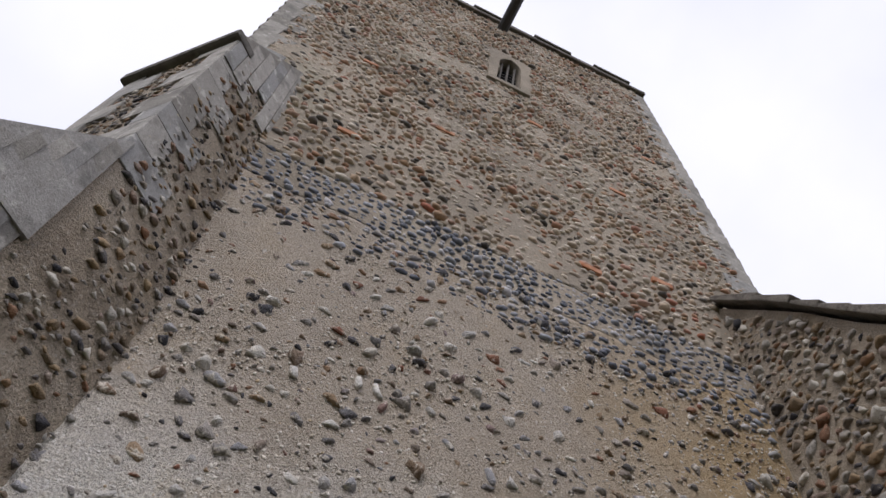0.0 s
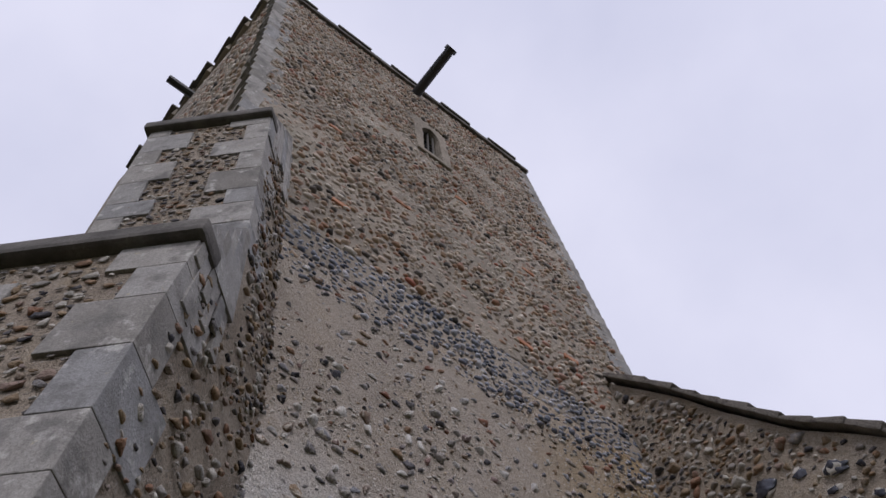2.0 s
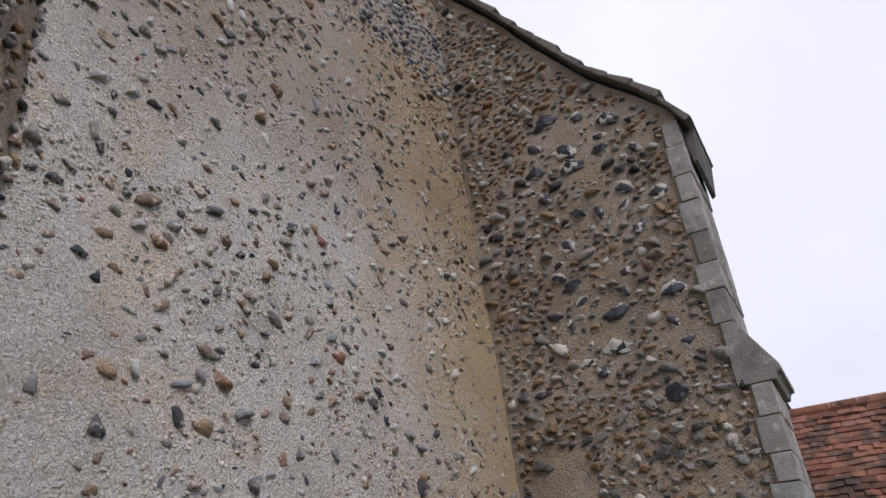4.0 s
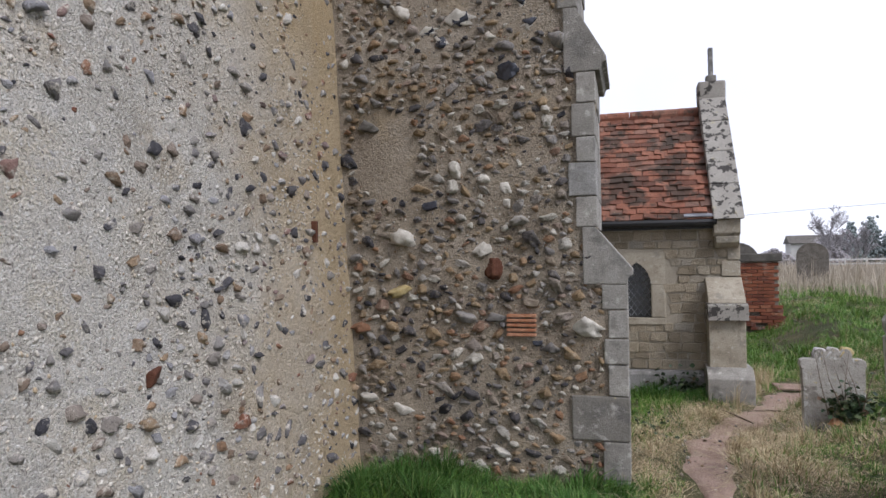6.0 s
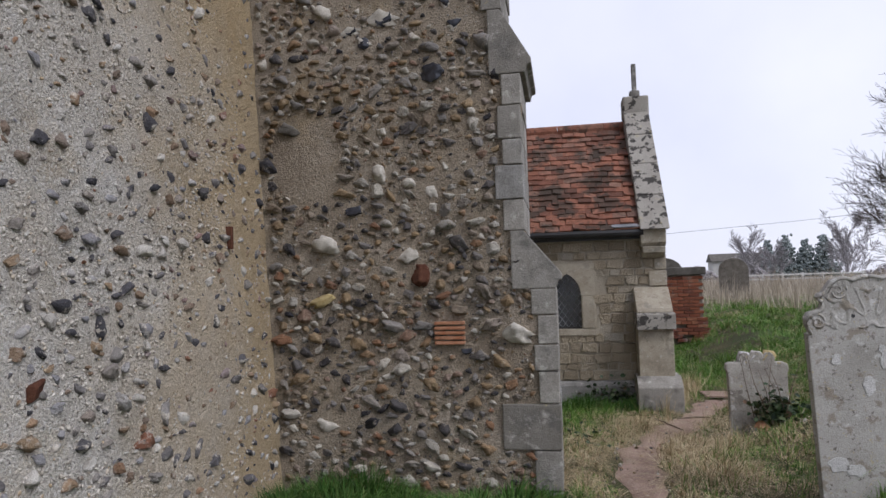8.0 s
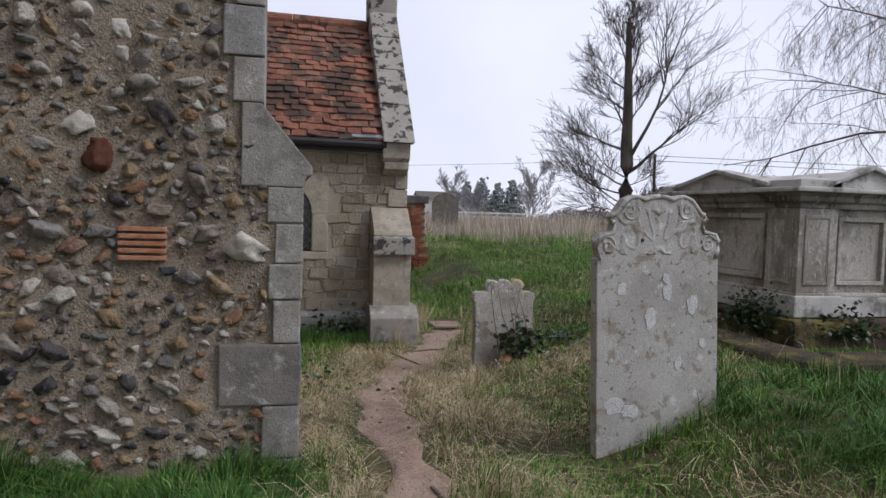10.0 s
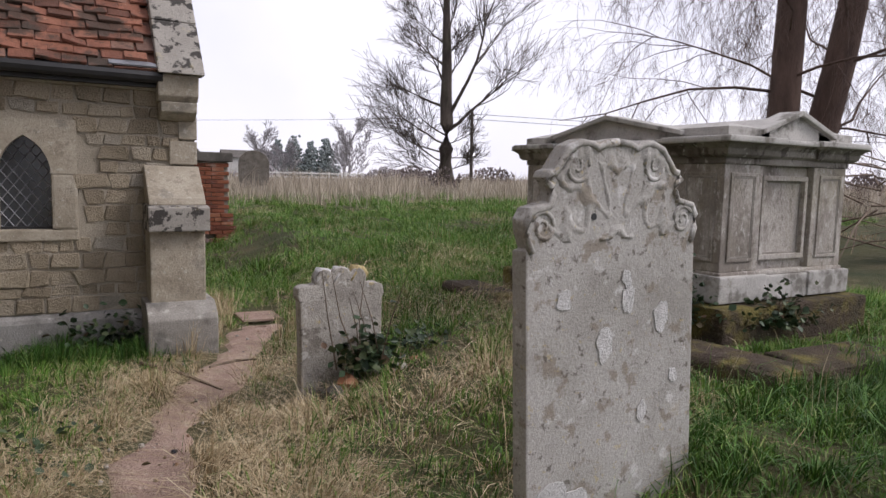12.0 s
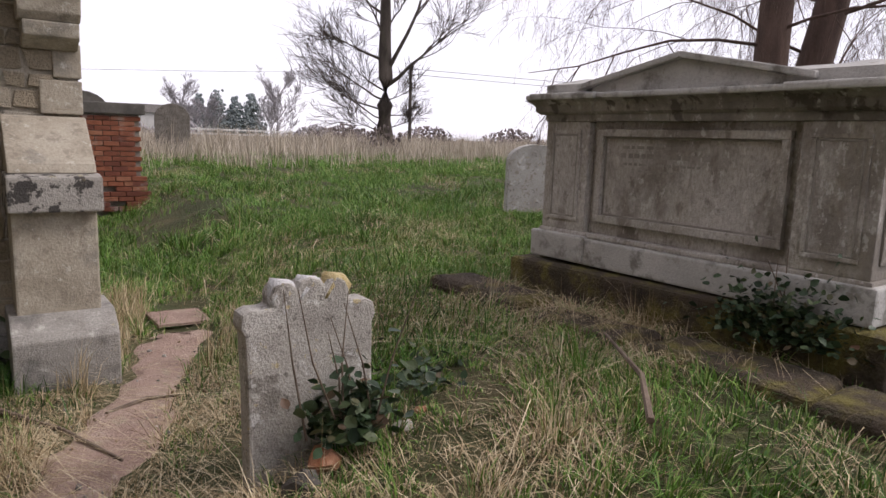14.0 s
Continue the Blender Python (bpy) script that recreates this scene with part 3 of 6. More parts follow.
def joined_stones(name, mats, stones, material, parent, label=""):
    vs, fs, base = [], [], 0
    for k, m in enumerate(mats):
        v, f = stones[k % len(stones)]
        mm = np.array(m)
        vs.append(v @ mm[:3, :3].T + mm[:3, 3])
        fs.append(f + base)
        base += len(v)
    ob = from_arrays(name, np.concatenate(vs), np.concatenate(fs), material, parent, True, label)
    return tagged(ob, kind="stuff")


def scatter(u0, u1, v0, v1, gap, tries, keep=None, sizes=(0.03, 0.07), course=0.0):
    """Stones strewn over a rectangle without overlap: rows of u, v, half-length."""
    cell, grid, out = gap, {}, []
    for _ in range(tries):
        u, v = rnd.uniform(u0, u1), rnd.uniform(v0, v1)
        if course:
            v = (round(v / course) + rnd.gauss(0, 0.10)) * course
        if keep and not keep(u, v):
            continue
        r = sizes[0] + (sizes[1] - sizes[0]) * rnd.random() ** 1.8
        i, j = int(u // cell), int(v // cell)
        ok = True
        for di in (-2, -1, 0, 1, 2):
            for dj in (-2, -1, 0, 1, 2):
                for (a, b, q) in grid.get((i + di, j + dj), ()):
                    if ((a - u) / 1.15) ** 2 + ((b - v) * 1.25) ** 2 < ((r + q) * 0.93) ** 2:
                        ok = False
        if ok:
            grid.setdefault((i, j), []).append((u, v, r))
            out.append((u, v, r))
    return out


# ---- ground shape ----
def smooth01(t):
    t = min(1.0, max(0.0, t))
    return t * t * (3 - 2 * t)


PATH_LINE = [(0.42, -6.0), (0.40, 1.0), (0.40, 3.5), (0.50, 5.3), (0.56, 6.4), (0.85, 7.2), (1.40, 8.4), (1.85, 9.4), (2.05, 10.2)]


def path_distance(x, y):
    best = 9.0
    for (a, b), (c, d) in zip(PATH_LINE, PATH_LINE[1:]):
        t = max(0.0, min(1.0, ((x - a) * (c - a) + (y - b) * (d - b)) / ((c - a) ** 2 + (d - b) ** 2)))
        best = min(best, math.hypot(x - a - t * (c - a), y - b - t * (d - b)))
    return best


def ground_z(x, y):
    rise = smooth01((x - 1.15 - 0.22 * min(4.5, max(0.0, y - 6.5))) / 1.6)
    z = -0.05 + 0.34 * rise - 0.10 * smooth01((y - 6) / 2.5) * (1 - rise)
    r = math.hypot(x - 1, y - 5)
    z += 0.34 * smooth01((r - 6) / 18)
    if 2.6 < x < 5.4 and 4.7 < y < 8.4:
        bed = smooth01((x - 2.75) / 0.3) * smooth01((5.3 - x) / 0.2) * smooth01((y - 4.8) / 0.2) * smooth01((8.3 - y) / 0.25)
        z = z * (1 - bed) + 0.33 * bed
    if r < 40:
        z += 0.10 * smooth01((y - 8.0) / 2.5) * smooth01((x - 1.6) / 1.0) * (noise.noise(Vector((x * 0.75, y * 0.75, 8))) + 0.5 * noise.noise(Vector((x * 1.9, y * 1.9, 8))))
        z += 0.03 * noise.noise(Vector((x * 0.9, y * 0.9, 0))) + 0.015 * noise.noise(Vector((x * 3, y * 3, 4)))
        z -= 0.03 * (1 - smooth01(path_distance(x, y) / 0.4))
    return z


# ---- tower ----
def XW(z):
    return -2.06 - 0.055 * z


def LY(z):
    return -0.125 * max(0.0, z - 4.6)


def tower_left(z):
    return 0.34 + LY(z)


TR = 5.77
TOP = 17.35
tower = root("church_tower", (-5.5, 2.8, -0.1), "tall flint church tower with stone quoins and battlemented top", "tower")
part("core", loft([[(XW(z) - 0.33, TR - 0.02, z), (-9.2, TR - 0.02, z), (-9.2, tower_left(z) - 0.78, z), (XW(z) - 0.33, tower_left(z) + 0.02, z)] for z in (-0.4, 4.6, 9, 13, TOP)]), "upper_mortar", tower)


def wall_skin(name, z0, z1, nu, nz, material, bump, hole=None):
    vs, fs = [], []
    for j in range(nz + 1):
        z = z0 + (z1 - z0) * j / nz
        for i in range(nu + 1):
            y = tower_left(z) + (TR - tower_left(z)) * i / nu
            d = bump * (noise.noise(Vector((y * 1.1, z * 1.1, 3))) + 0.5 * noise.noise(Vector((y * 4, z * 4, 7))) + 0.3 * noise.noise(Vector((y * 13, z * 13, 1))))
            vs.append((XW(z) + d, y, z))
    for j in range(nz):
        for i in range(nu):
            a = j * (nu + 1) + i
            cy, cz = vs[a][1], vs[a][2]
            if hole and hole(cy, cz):
                continue
            fs.append((a, a + 1, a + nu + 2, a + nu + 1))
    ob = from_arrays(name, vs, fs, material, tower, True)
    s = ob.modifiers.new("thickness", "SOLIDIFY")
    s.thickness, s.offset = 0.3, -1
    return ob


lower_wall = wall_skin("wall", -0.3, 6.62, 130, 160, "wall_mortar", 0.02)
lower_wall["label"] = "pale gravelly mortar facing set with scattered flints"
band_wall = wall_skin("wall_band", 6.62, 7.1, 110, 14, "upper_mortar", 0.02)
upper_wall = wall_skin("upper_wall", 7.1, TOP, 84, 150, "upper_mortar", 0.03, lambda y, z: abs(y - 2.66) < 0.24 and 12.6 < z < 14.35)

OUT_X = (1, 0, 0.05)


def on_wall(y, z, r, flat=0.55, deep=0.7, spin=0.25, sink=0.15):
    return frame_matrix((XW(z) - r * sink, y, z), (0, 1, 0), OUT_X, rnd.gauss(0, spin), r * rnd.uniform(1.0, 1.35), r * rnd.uniform(flat, flat + 0.3), r * rnd.uniform(deep * 0.7, deep * 1.1))


# lower wall: sparse flints; the stretch beside the path stands as single stones
spots = scatter(0.7, 4.98, 0.0, 6.6, 0.14, 5200, sizes=(0.013, 0.058))
singles = [s for s in spots if s[0] > 2.3 and 0.4 < s[1] < 3.3][:300]
rest = [s for s in spots if s not in set(singles)]
for k, (y, z, r) in enumerate(singles):
    ob = new("flint", pebble_mesh(k % 12, "pale_flint"))
    hang(ob, lower_wall)
    ob.matrix_basis = on_wall(y, z, r, 0.55, 0.95, 0.6, 0.12)
joined_stones("flint_bed", [on_wall(y, z, r, 0.55, 0.95, 0.6, 0.12) for y, z, r in rest], STONES2, "pale_joined", lower_wall)
joined_stones("gravel", [on_wall(y, z, r, 0.7, 0.9, 1.5) for y, z, r in ((rnd.uniform(1.0, 4.98), rnd.uniform(0.0, 6.6), 0.003 + 0.010 * rnd.random() ** 2) for _ in range(22000))], STONES1, "fine_gravel", lower_wall)
# band of bluish flints, then the coursed flintwork above
joined_stones("band_flint", [on_wall(y, z, r, 0.5, 1.0, 0.2, -0.05) for y, z, r in scatter(0.35, 5.7, 6.2, 7.12, 0.1, 7000, lambda u, v: v > 6.62 or rnd.random() < 0.25, (0.022, 0.05))], STONES1, "blue_joined", band_wall)


def above(u, v):
    return u > tower_left(v) + 0.25 and u < TR - 0.22 and not (abs(u - 2.66) < 0.4 and 12.4 < v < 14.8)


joined_stones("coursed_flint", [on_wall(y, z, r, 0.34, 1.0, 0.16, -0.05) for y, z, r in scatter(-1.3, TR, 7.12, TOP - 0.05, 0.13, 66000, above, (0.03, 0.066), 0.07)], STONES1, "up_joined", upper_wall)
# tile and brick scraps in the flintwork
for y, z in ((4.19, 10.02), (1.19, 8.06), (4.4, 8.0), (3.1, 11.2), (5.0, 12.2), (0.9, 10.4), (3.6, 7.6), (2.0, 9.3)):
    ob = part("brick_scrap", block(XW(z) - 0.06, y - 0.11, z - 0.03, XW(z) + 0.03, y + 0.11, z + 0.035, 0.008, 0.006), "orange_brick", upper_wall)
ob = part("iron_scrap", block(XW(1.02) - 0.03, 2.68, 0.98, XW(1.02) + 0.025, 2.77, 1.06, 0.015, 0.035), "rust", lower_wall, "rusted iron stub")
ob = part("iron_peg", block(XW(1.75) - 0.03, 4.42, 1.68, XW(1.75) + 0.035, 4.45, 1.83, 0.006, 0.004), "rust", lower_wall, "rusted upright iron peg")
# corner quoins on both edges
for side in (0, 1):
    z, k = (7.0, 0) if side else (7.9, 0)
    while z < TOP - 0.3:
        h = rnd.uniform(0.26, 0.42)
        w = 0.42 if k % 2 else 0.22
        c = TR + 0.006 if side else tower_left(z + h / 2) - 0.006
        a, b = (c - w, c) if side else (c, c + w)
        d = XW(z + h / 2)
        part("quoin", block(d - (0.22 if k % 2 else 0.42), a, z + 0.008, d + 0.018, b, z + h, 0.012, 0.004), "ashlar", tower)
        z += h
        k += 1
# side face of the tower: flints beside the corner
def side_y(x, z):
    return tower_left(z) + 0.02 - 0.12 * (XW(z) - 0.33 - x)


joined_stones("side_flint", [frame_matrix((x, side_y(x, z) - 0.01, z), (1, 0.12, 0), (0.12, -1, 0), rnd.gauss(0, 0.2), r * 1.2, r * 0.6, r * 0.7) for x, z, r in scatter(-9.1, -3.3, 9.2, TOP - 0.05, 0.16, 7000, None, (0.05, 0.1), 0.1)], STONES1, "up_joined", tower)
# belfry window: jambs, pointed head, louvre bars
WZ0, WZ1, WY = 12.55, 13.95, 2.66
belfry = new("belfry_window")
belfry.location = (XW(13), WY, WZ0)
belfry.parent = tower
belfry.matrix_parent_inverse = Matrix.Translation(-Vector(tower.location))


def in_belfry(name, bm, material):
    ob = part(name, bm, material)
    ob.parent = belfry
    ob.matrix_parent_inverse = Matrix.Translation(-Vector(belfry.location))
    return ob


for s in (-1, 1):
    z = WZ0
    while z < WZ1 - 0.05:
        h = min(rnd.uniform(0.28, 0.42), WZ1 - z)
        d = XW(z + h / 2)
        a, b = sorted((WY + s * 0.2, WY + s * rnd.uniform(0.34, 0.42)))
        in_belfry("jamb_stone", block(d - 0.3, a, z + 0.006, d + 0.03, b, z + h, 0.015, 0.004), "upper_mortar")
        z += h
    arc = [(WY + s * (0.2 - 0.42 * (1 - math.cos(t))), WZ1 + 0.42 * math.sin(t)) for t in np.linspace(0, 1.02, 7)]
    arc2 = [(WY + s * (0.38 - 0.62 * (1 - math.cos(t))), WZ1 + 0.62 * math.sin(t)) for t in np.linspace(0, 1.17, 7)]
    in_belfry("arch_stone", prism([p for p in arc] + arc2[::-1], "x", XW(14.2) - 0.3, XW(14.2) + 0.035, 0.01), "upper_mortar")
in_belfry("window_sill", block(XW(12.5) - 0.3, WY - 0.36, WZ0 - 0.12, XW(12.5) + 0.06, WY + 0.36, WZ0, 0.015, 0.004), "upper_mortar")
for y in (-0.12, 0.0, 0.12):
    in_belfry("bar", tube([(XW(13.2) - 0.10, WY + y, WZ0), (XW(13.6) - 0.10, WY + y, WZ1 + 0.35)], [0.022, 0.022], 6), "dark_stone")
for k in range(9):
    z = WZ0 + 0.1 + k * 0.18
    in_belfry("slat", block(XW(z) - 0.3, WY - 0.2, z, XW(z) - 0.16, WY + 0.2, z + 0.03, 0), "black_iron")
# parapet: dark string, merlons with slab copings
zt = TOP
for (name, a, b, zz0, zz1, out, mat_) in (("string_course", tower_left(zt) - 0.05, TR + 0.05, TOP - 0.02, TOP + 0.1, 0.09, "dark_stone"),):
    part(name, block(XW(zt) - 0.6, a, zz0, XW(zt) + out, b, zz1, 0.02, 0.006), mat_, tower)
y, k = tower_left(zt), 0
while y < TR - 0.3:
    w = 0.85 if k % 2 == 0 else 0.62
    y2 = min(y + w, TR)
    h = 0.42 if k % 2 == 0 else 0.16
    if k % 2 == 0:
        part("merlon", block(XW(zt) - 0.35, y, TOP + 0.1, XW(zt) - 0.02, y2, TOP + h, 0.015, 0.006), "upper_mortar", tower)
    part("coping_slab", block(XW(zt) - 0.4, y - 0.03, TOP + h, XW(zt) + 0.07, y2 + 0.03, TOP + h + 0.09, 0.02, 0.012), "dark_stone", tower)
    y, k = y2, k + 1
x, k = XW(zt) - 0.42, 0
while x > -9.0:
    h = 0.82 if k % 2 == 0 else 0.5
    part("merlon", block(x - 0.7, side_y(x, zt) - 0.16, TOP + 0.1, x, side_y(x, zt) + 0.3, TOP + h, 0.015, 0.006), "upper_mortar", tower)
    part("coping_slab", block(x - 0.72, side_y(x, zt) - 0.3, TOP + h, x + 0.02, side_y(x, zt) + 0.35, TOP + h + 0.09, 0.02, 0.01), "dark_stone", tower)
    x, k = x - 0.7, k + 1
# water spout
part("spout", tube([(XW(17) - 0.1, 2.40, 16.95), (XW(17) + 0.55, 2.42, 17.0), (XW(17) + 1.25, 2.44, 17.05)], [0.12, 0.115, 0.11], 12), "black_iron", tower, "black lead water spout jutting from the parapet")
part("spout_lip", tube([(XW(17) + 1.2, 2.44, 17.045), (XW(17) + 1.30, 2.445, 17.055)], [0.145, 0.145], 12), "black_iron", tower)
part("spout", tube([(-6.2, side_y(-6.2, 17) + 0.1, 17.3), (-6.2, side_y(-6.2, 17) - 0.7, 17.35)], [0.1, 0.1], 10), "black_iron", tower, "black lead water spout jutting from the parapet")


# ---- stepped buttress beside the path ----
EDGE = [(-0.4, -0.06), (1.45, -0.06), (1.72, -0.25), (2.96, -0.25), (3.3, -0.36), (5.2, -0.34), (5.50, -0.6), (5.88, -0.97), (6.53, -1.43), (7.05, -1.75), (8.05, -2.5)]


def edge_x(z):
    for (a, xa), (b, xb) in zip(EDGE, EDGE[1:]):
        if z <= b:
            return xa + (xb - xa) * max(0.0, (z - a)) / (b - a)
    return EDGE[-1][1]


FY = 5.0
buttress = root("stepped_buttress", (-1.1, 5.4, -0.05), "stepped tower buttress of mixed flint with dressed stone edges", "buttress")
part("core", prism([(-2.95, -0.4)] + [(x - 0.02, z) for z, x in EDGE] + [(-2.95, 8.05)], "y", FY + 0.03, TR + 0.02), "buttress_mortar", buttress)
vs, fs, NU, NZ = [], [], 70, 190
for j in range(NZ + 1):
    z = -0.3 + 8.3 * j / NZ
    for i in range(NU + 1):
        x = (XW(z) - 0.08) + (edge_x(z) - 0.012 - XW(z) + 0.08) * i / NU
        d = 0.018 * noise.noise(Vector((x * 2.1, z * 2.1, 9))) + 0.010 * noise.noise(Vector((x * 8, z * 8, 2))) + 0.005 * noise.noise(Vector((x * 22, z * 22, 5)))
        vs.append((x, FY + d + 0.004, z))
for j in range(NZ):
    for i in range(NU):
        a = j * (NU + 1) + i
        fs.append((a, a + 1, a + NU + 2, a + NU + 1))
face = from_arrays("facing", vs, fs, "buttress_mortar", buttress, True, "brown mortar facing packed with flints and cobbles")
fs_mod = face.modifiers.new("thickness", "SOLIDIFY")
fs_mod.thickness, fs_mod.offset = 0.12, -1


def on_face(x, z, r, flat=0.62, deep=0.98, spin=0.4, sink=0.08):
    return frame_matrix((x, FY + r * sink, z), (1, 0, 0), (0, -1, 0), rnd.gauss(0, spin), r * rnd.uniform(1.0, 1.4), r * rnd.uniform(flat, flat + 0.32), r * rnd.uniform(deep * 0.7, deep * 1.1))


def face_free(x, z):
    if x < XW(z) + 0.06 or x > edge_x(z) - (0.17 if z < 5.2 else 0.12):
        return False
    if ((x + 1.80) / 0.28) ** 2 + ((z - 2.35) / 0.34) ** 2 < 1 or (-0.93 < x < -0.66 and 0.95 < z < 1.18):
        return False
    if -0.5 < x and 0.25 < z < 0.62:
        return False
    if z < 1.0 and rnd.random() < 0.15:
        return False
    return True


SPECIAL = [(-1.47, 1.95, 0.075, "black_flint"), (-1.07, 1.62, 0.075, "cortex"), (-1.66, 1.70, 0.095, "cortex"), (-0.99, 1.47, 0.085, "rust"), (-1.97, 2.58, 0.07, "dark_stone"), (-1.72, 1.32, 0.075, "lichen_gold"), (-1.28, 2.22, 0.07, "cortex"), (-0.32, 1.05, 0.09, "cortex"), (-0.9, 2.06, 0.05, "cortex"), (-0.89, 1.96, 0.045, "cortex"), (-1.70, 0.42, 0.075, "cortex"), (-0.86, 2.9, 0.08, "black_flint"), (-0.68, 0.94, 0.045, "black_flint")]
taken = [(x, z, r) for x, z, r, _ in SPECIAL]
for k, (x, z, r, m_) in enumerate(SPECIAL):
    ob = new("flint", pebble_mesh(k % 12, m_))
    hang(ob, face)
    ob.matrix_basis = on_face(x, z, r, 0.7, 0.8, 0.15)
KNAP = [(x, z, r) for x, z, r in scatter(-1.75, -0.55, 3.15, 5.6, 0.3, 260, lambda x, z: face_free(x, z) and x < edge_x(z) - 0.25, (0.06, 0.12))][:34]
for k, (x, z, r) in enumerate(KNAP):
    m0 = on_face(x, z, r, 0.55, 0.5, 0.5, 0.2)
    ob = new("knapped_flint", pebble_mesh(k % 12, "cortex"))
    hang(ob, face)
    ob.matrix_basis = m0
    c = new("core", pebble_mesh((k + 5) % 12, "black_flint"))
    hang(c, face)
    c.name = "knapped_core"
    c.matrix_basis = m0 @ Matrix.Translation((0, 0, 0.5)) @ Matrix.Diagonal((0.86, 0.82, 0.66, 1))
taken += KNAP


def clear(x, z, r):
    return all((x - a) ** 2 + (z - b) ** 2 > (q + r) ** 2 * 1.1 for a, b, q in taken)


spots = [s for s in scatter(-2.5, -0.15, 0.0, 7.9, 0.17, 42000, face_free, (0.024, 0.075)) if clear(*s)]
singles = sorted((s for s in spots if s[1] < 2.9), key=lambda q: -q[2])[:300]
chosen = set(singles)
for k, (x, z, r) in enumerate(singles):
    ob = new("flint", pebble_mesh(k % 12, "flint"))
    hang(ob, face)
    ob.matrix_basis = on_face(x, z, r)
joined_stones("flint_bed", [on_face(x, z, r) for x, z, r in spots if (x, z, r) not in chosen], STONES2, "flint_joined", face)
joined_stones("gravel", [on_face(x, z, r, 0.7, 0.9, 1.5) for x, z, r in ((rnd.uniform(-2.1, -0.2), rnd.uniform(0.0, 4.5), 0.004 + 0.009 * rnd.random() ** 2) for _ in range(4500)) if face_free(x, z)], STONES1, "flint_joined", face)
for k in range(5):
    part("tile_slip", block(-0.90, FY - 0.028, 0.99 + k * 0.034, -0.69, FY + 0.05, 0.99 + k * 0.034 + 0.022, 0.004, 0.003), "orange_brick", face)
# dressed stones up the outer edge
COURSES = [(-0.3, 0.0, 0.14), (0.0, 0.27, 0.18), (0.27, 0.58, 0.39), (0.58, 0.80, 0.13), (0.80, 0.98, 0.16), (0.98, 1.18, 0.13), (1.18, 1.36, 0.17),
           (1.76, 1.98, 0.14), (1.98, 2.22, 0.19), (2.22, 2.40, 0.13), (2.40, 2.64, 0.16), (2.64, 2.86, 0.13),
           (3.32, 3.58, 0.14), (3.58, 3.80, 0.17), (3.80, 4.06, 0.13), (4.06, 4.34, 0.16), (4.34, 4.58, 0.13), (4.58, 4.86, 0.15), (4.86, 5.10, 0.13)]
for z, z2, w in COURSES:
    x1 = edge_x((z + z2) / 2) + rnd.uniform(-0.006, 0.004)
    part("quoin", block(x1 - w, FY - 0.018 - rnd.random() * 0.01, z + 0.004, x1 + 0.004, FY + rnd.choice((0.34, 0.45)), z2 - 0.003, 0.009, 0.005), "ashlar", buttress)
    part("quoin", block(x1 - w, FY + 0.46, z + 0.004, x1 + 0.002, TR + 0.03, z2 - 0.003, 0.009, 0.005), "ashlar", buttress)
for (za, zb, xo, xi) in ((1.36, 1.76, -0.012, -0.262), (2.86, 3.32, -0.165, -0.37)):
    part("weathering", prism([(xi - 0.09, za), (xo - 0.045, za), (xo - 0.03, za + 0.05), (xo, za + 0.06), (xo, za + 0.10), (xi, zb), (xi - 0.09, zb)], "y", FY - 0.024, TR + 0.035, 0.008), "ashlar", buttress)
# sloped coping
pts = [(-0.29, 5.02), (-0.46, 5.34), (-0.64, 5.57), (-0.84, 5.77), (-1.04, 6.00), (-1.24, 6.30), (-1.44, 6.60), (-1.61, 6.86), (-1.79, 7.14), (-2.05, 7.52), (-2.50, 8.11)]
for (xa, za), (xb, zb) in zip(pts, pts[1:]):
    L = math.hypot(xb - xa, zb - za)
    nx, nz = (zb - za) / L, -(xb - xa) / L
    t = 0.05 + rnd.uniform(-0.012, 0.015)
    part("coping_slab", prism([(xa + nx * 0.01, za + nz * 0.01), (xb + nx * 0.01, zb + nz * 0.01), (xb + nx * t, zb + nz * t), (xa + nx * (t + 0.03), za + nz * (t + 0.03))], "y", FY - 0.06 - rnd.uniform(0, 0.025), TR + 0.08, 0.012), "ledge", buttress)
part("coping_nose", prism([(-0.32, 4.72), (-0.285, 4.74), (-0.24, 5.08), (-0.31, 5.18), (-0.36, 5.1)], "y", FY + 0.1, TR + 0.06, 0.01), "dark_stone", buttress)

# ---- diagonal buttress at the other corner ----
diagonal = root("diagonal_buttress", (-2.2, 0.0, -0.05), "two-stage diagonal buttress with pale quoins and flint panels", "buttress")
S2 = math.sqrt(0.5)


def lean(x, y, z):
    return (x - 0.055 * (z - 4.6), y + LY(z), z)


def bent(bm, cx, cy):
    """Local (along the front, out of it, up) to the diagonal faces, leaning with the tower."""
    for v in bm.verts:
        a, b, z = v.co
        v.co = lean(cx - a * S2 + b * S2, cy - a * S2 - b * S2, z)
    return bm


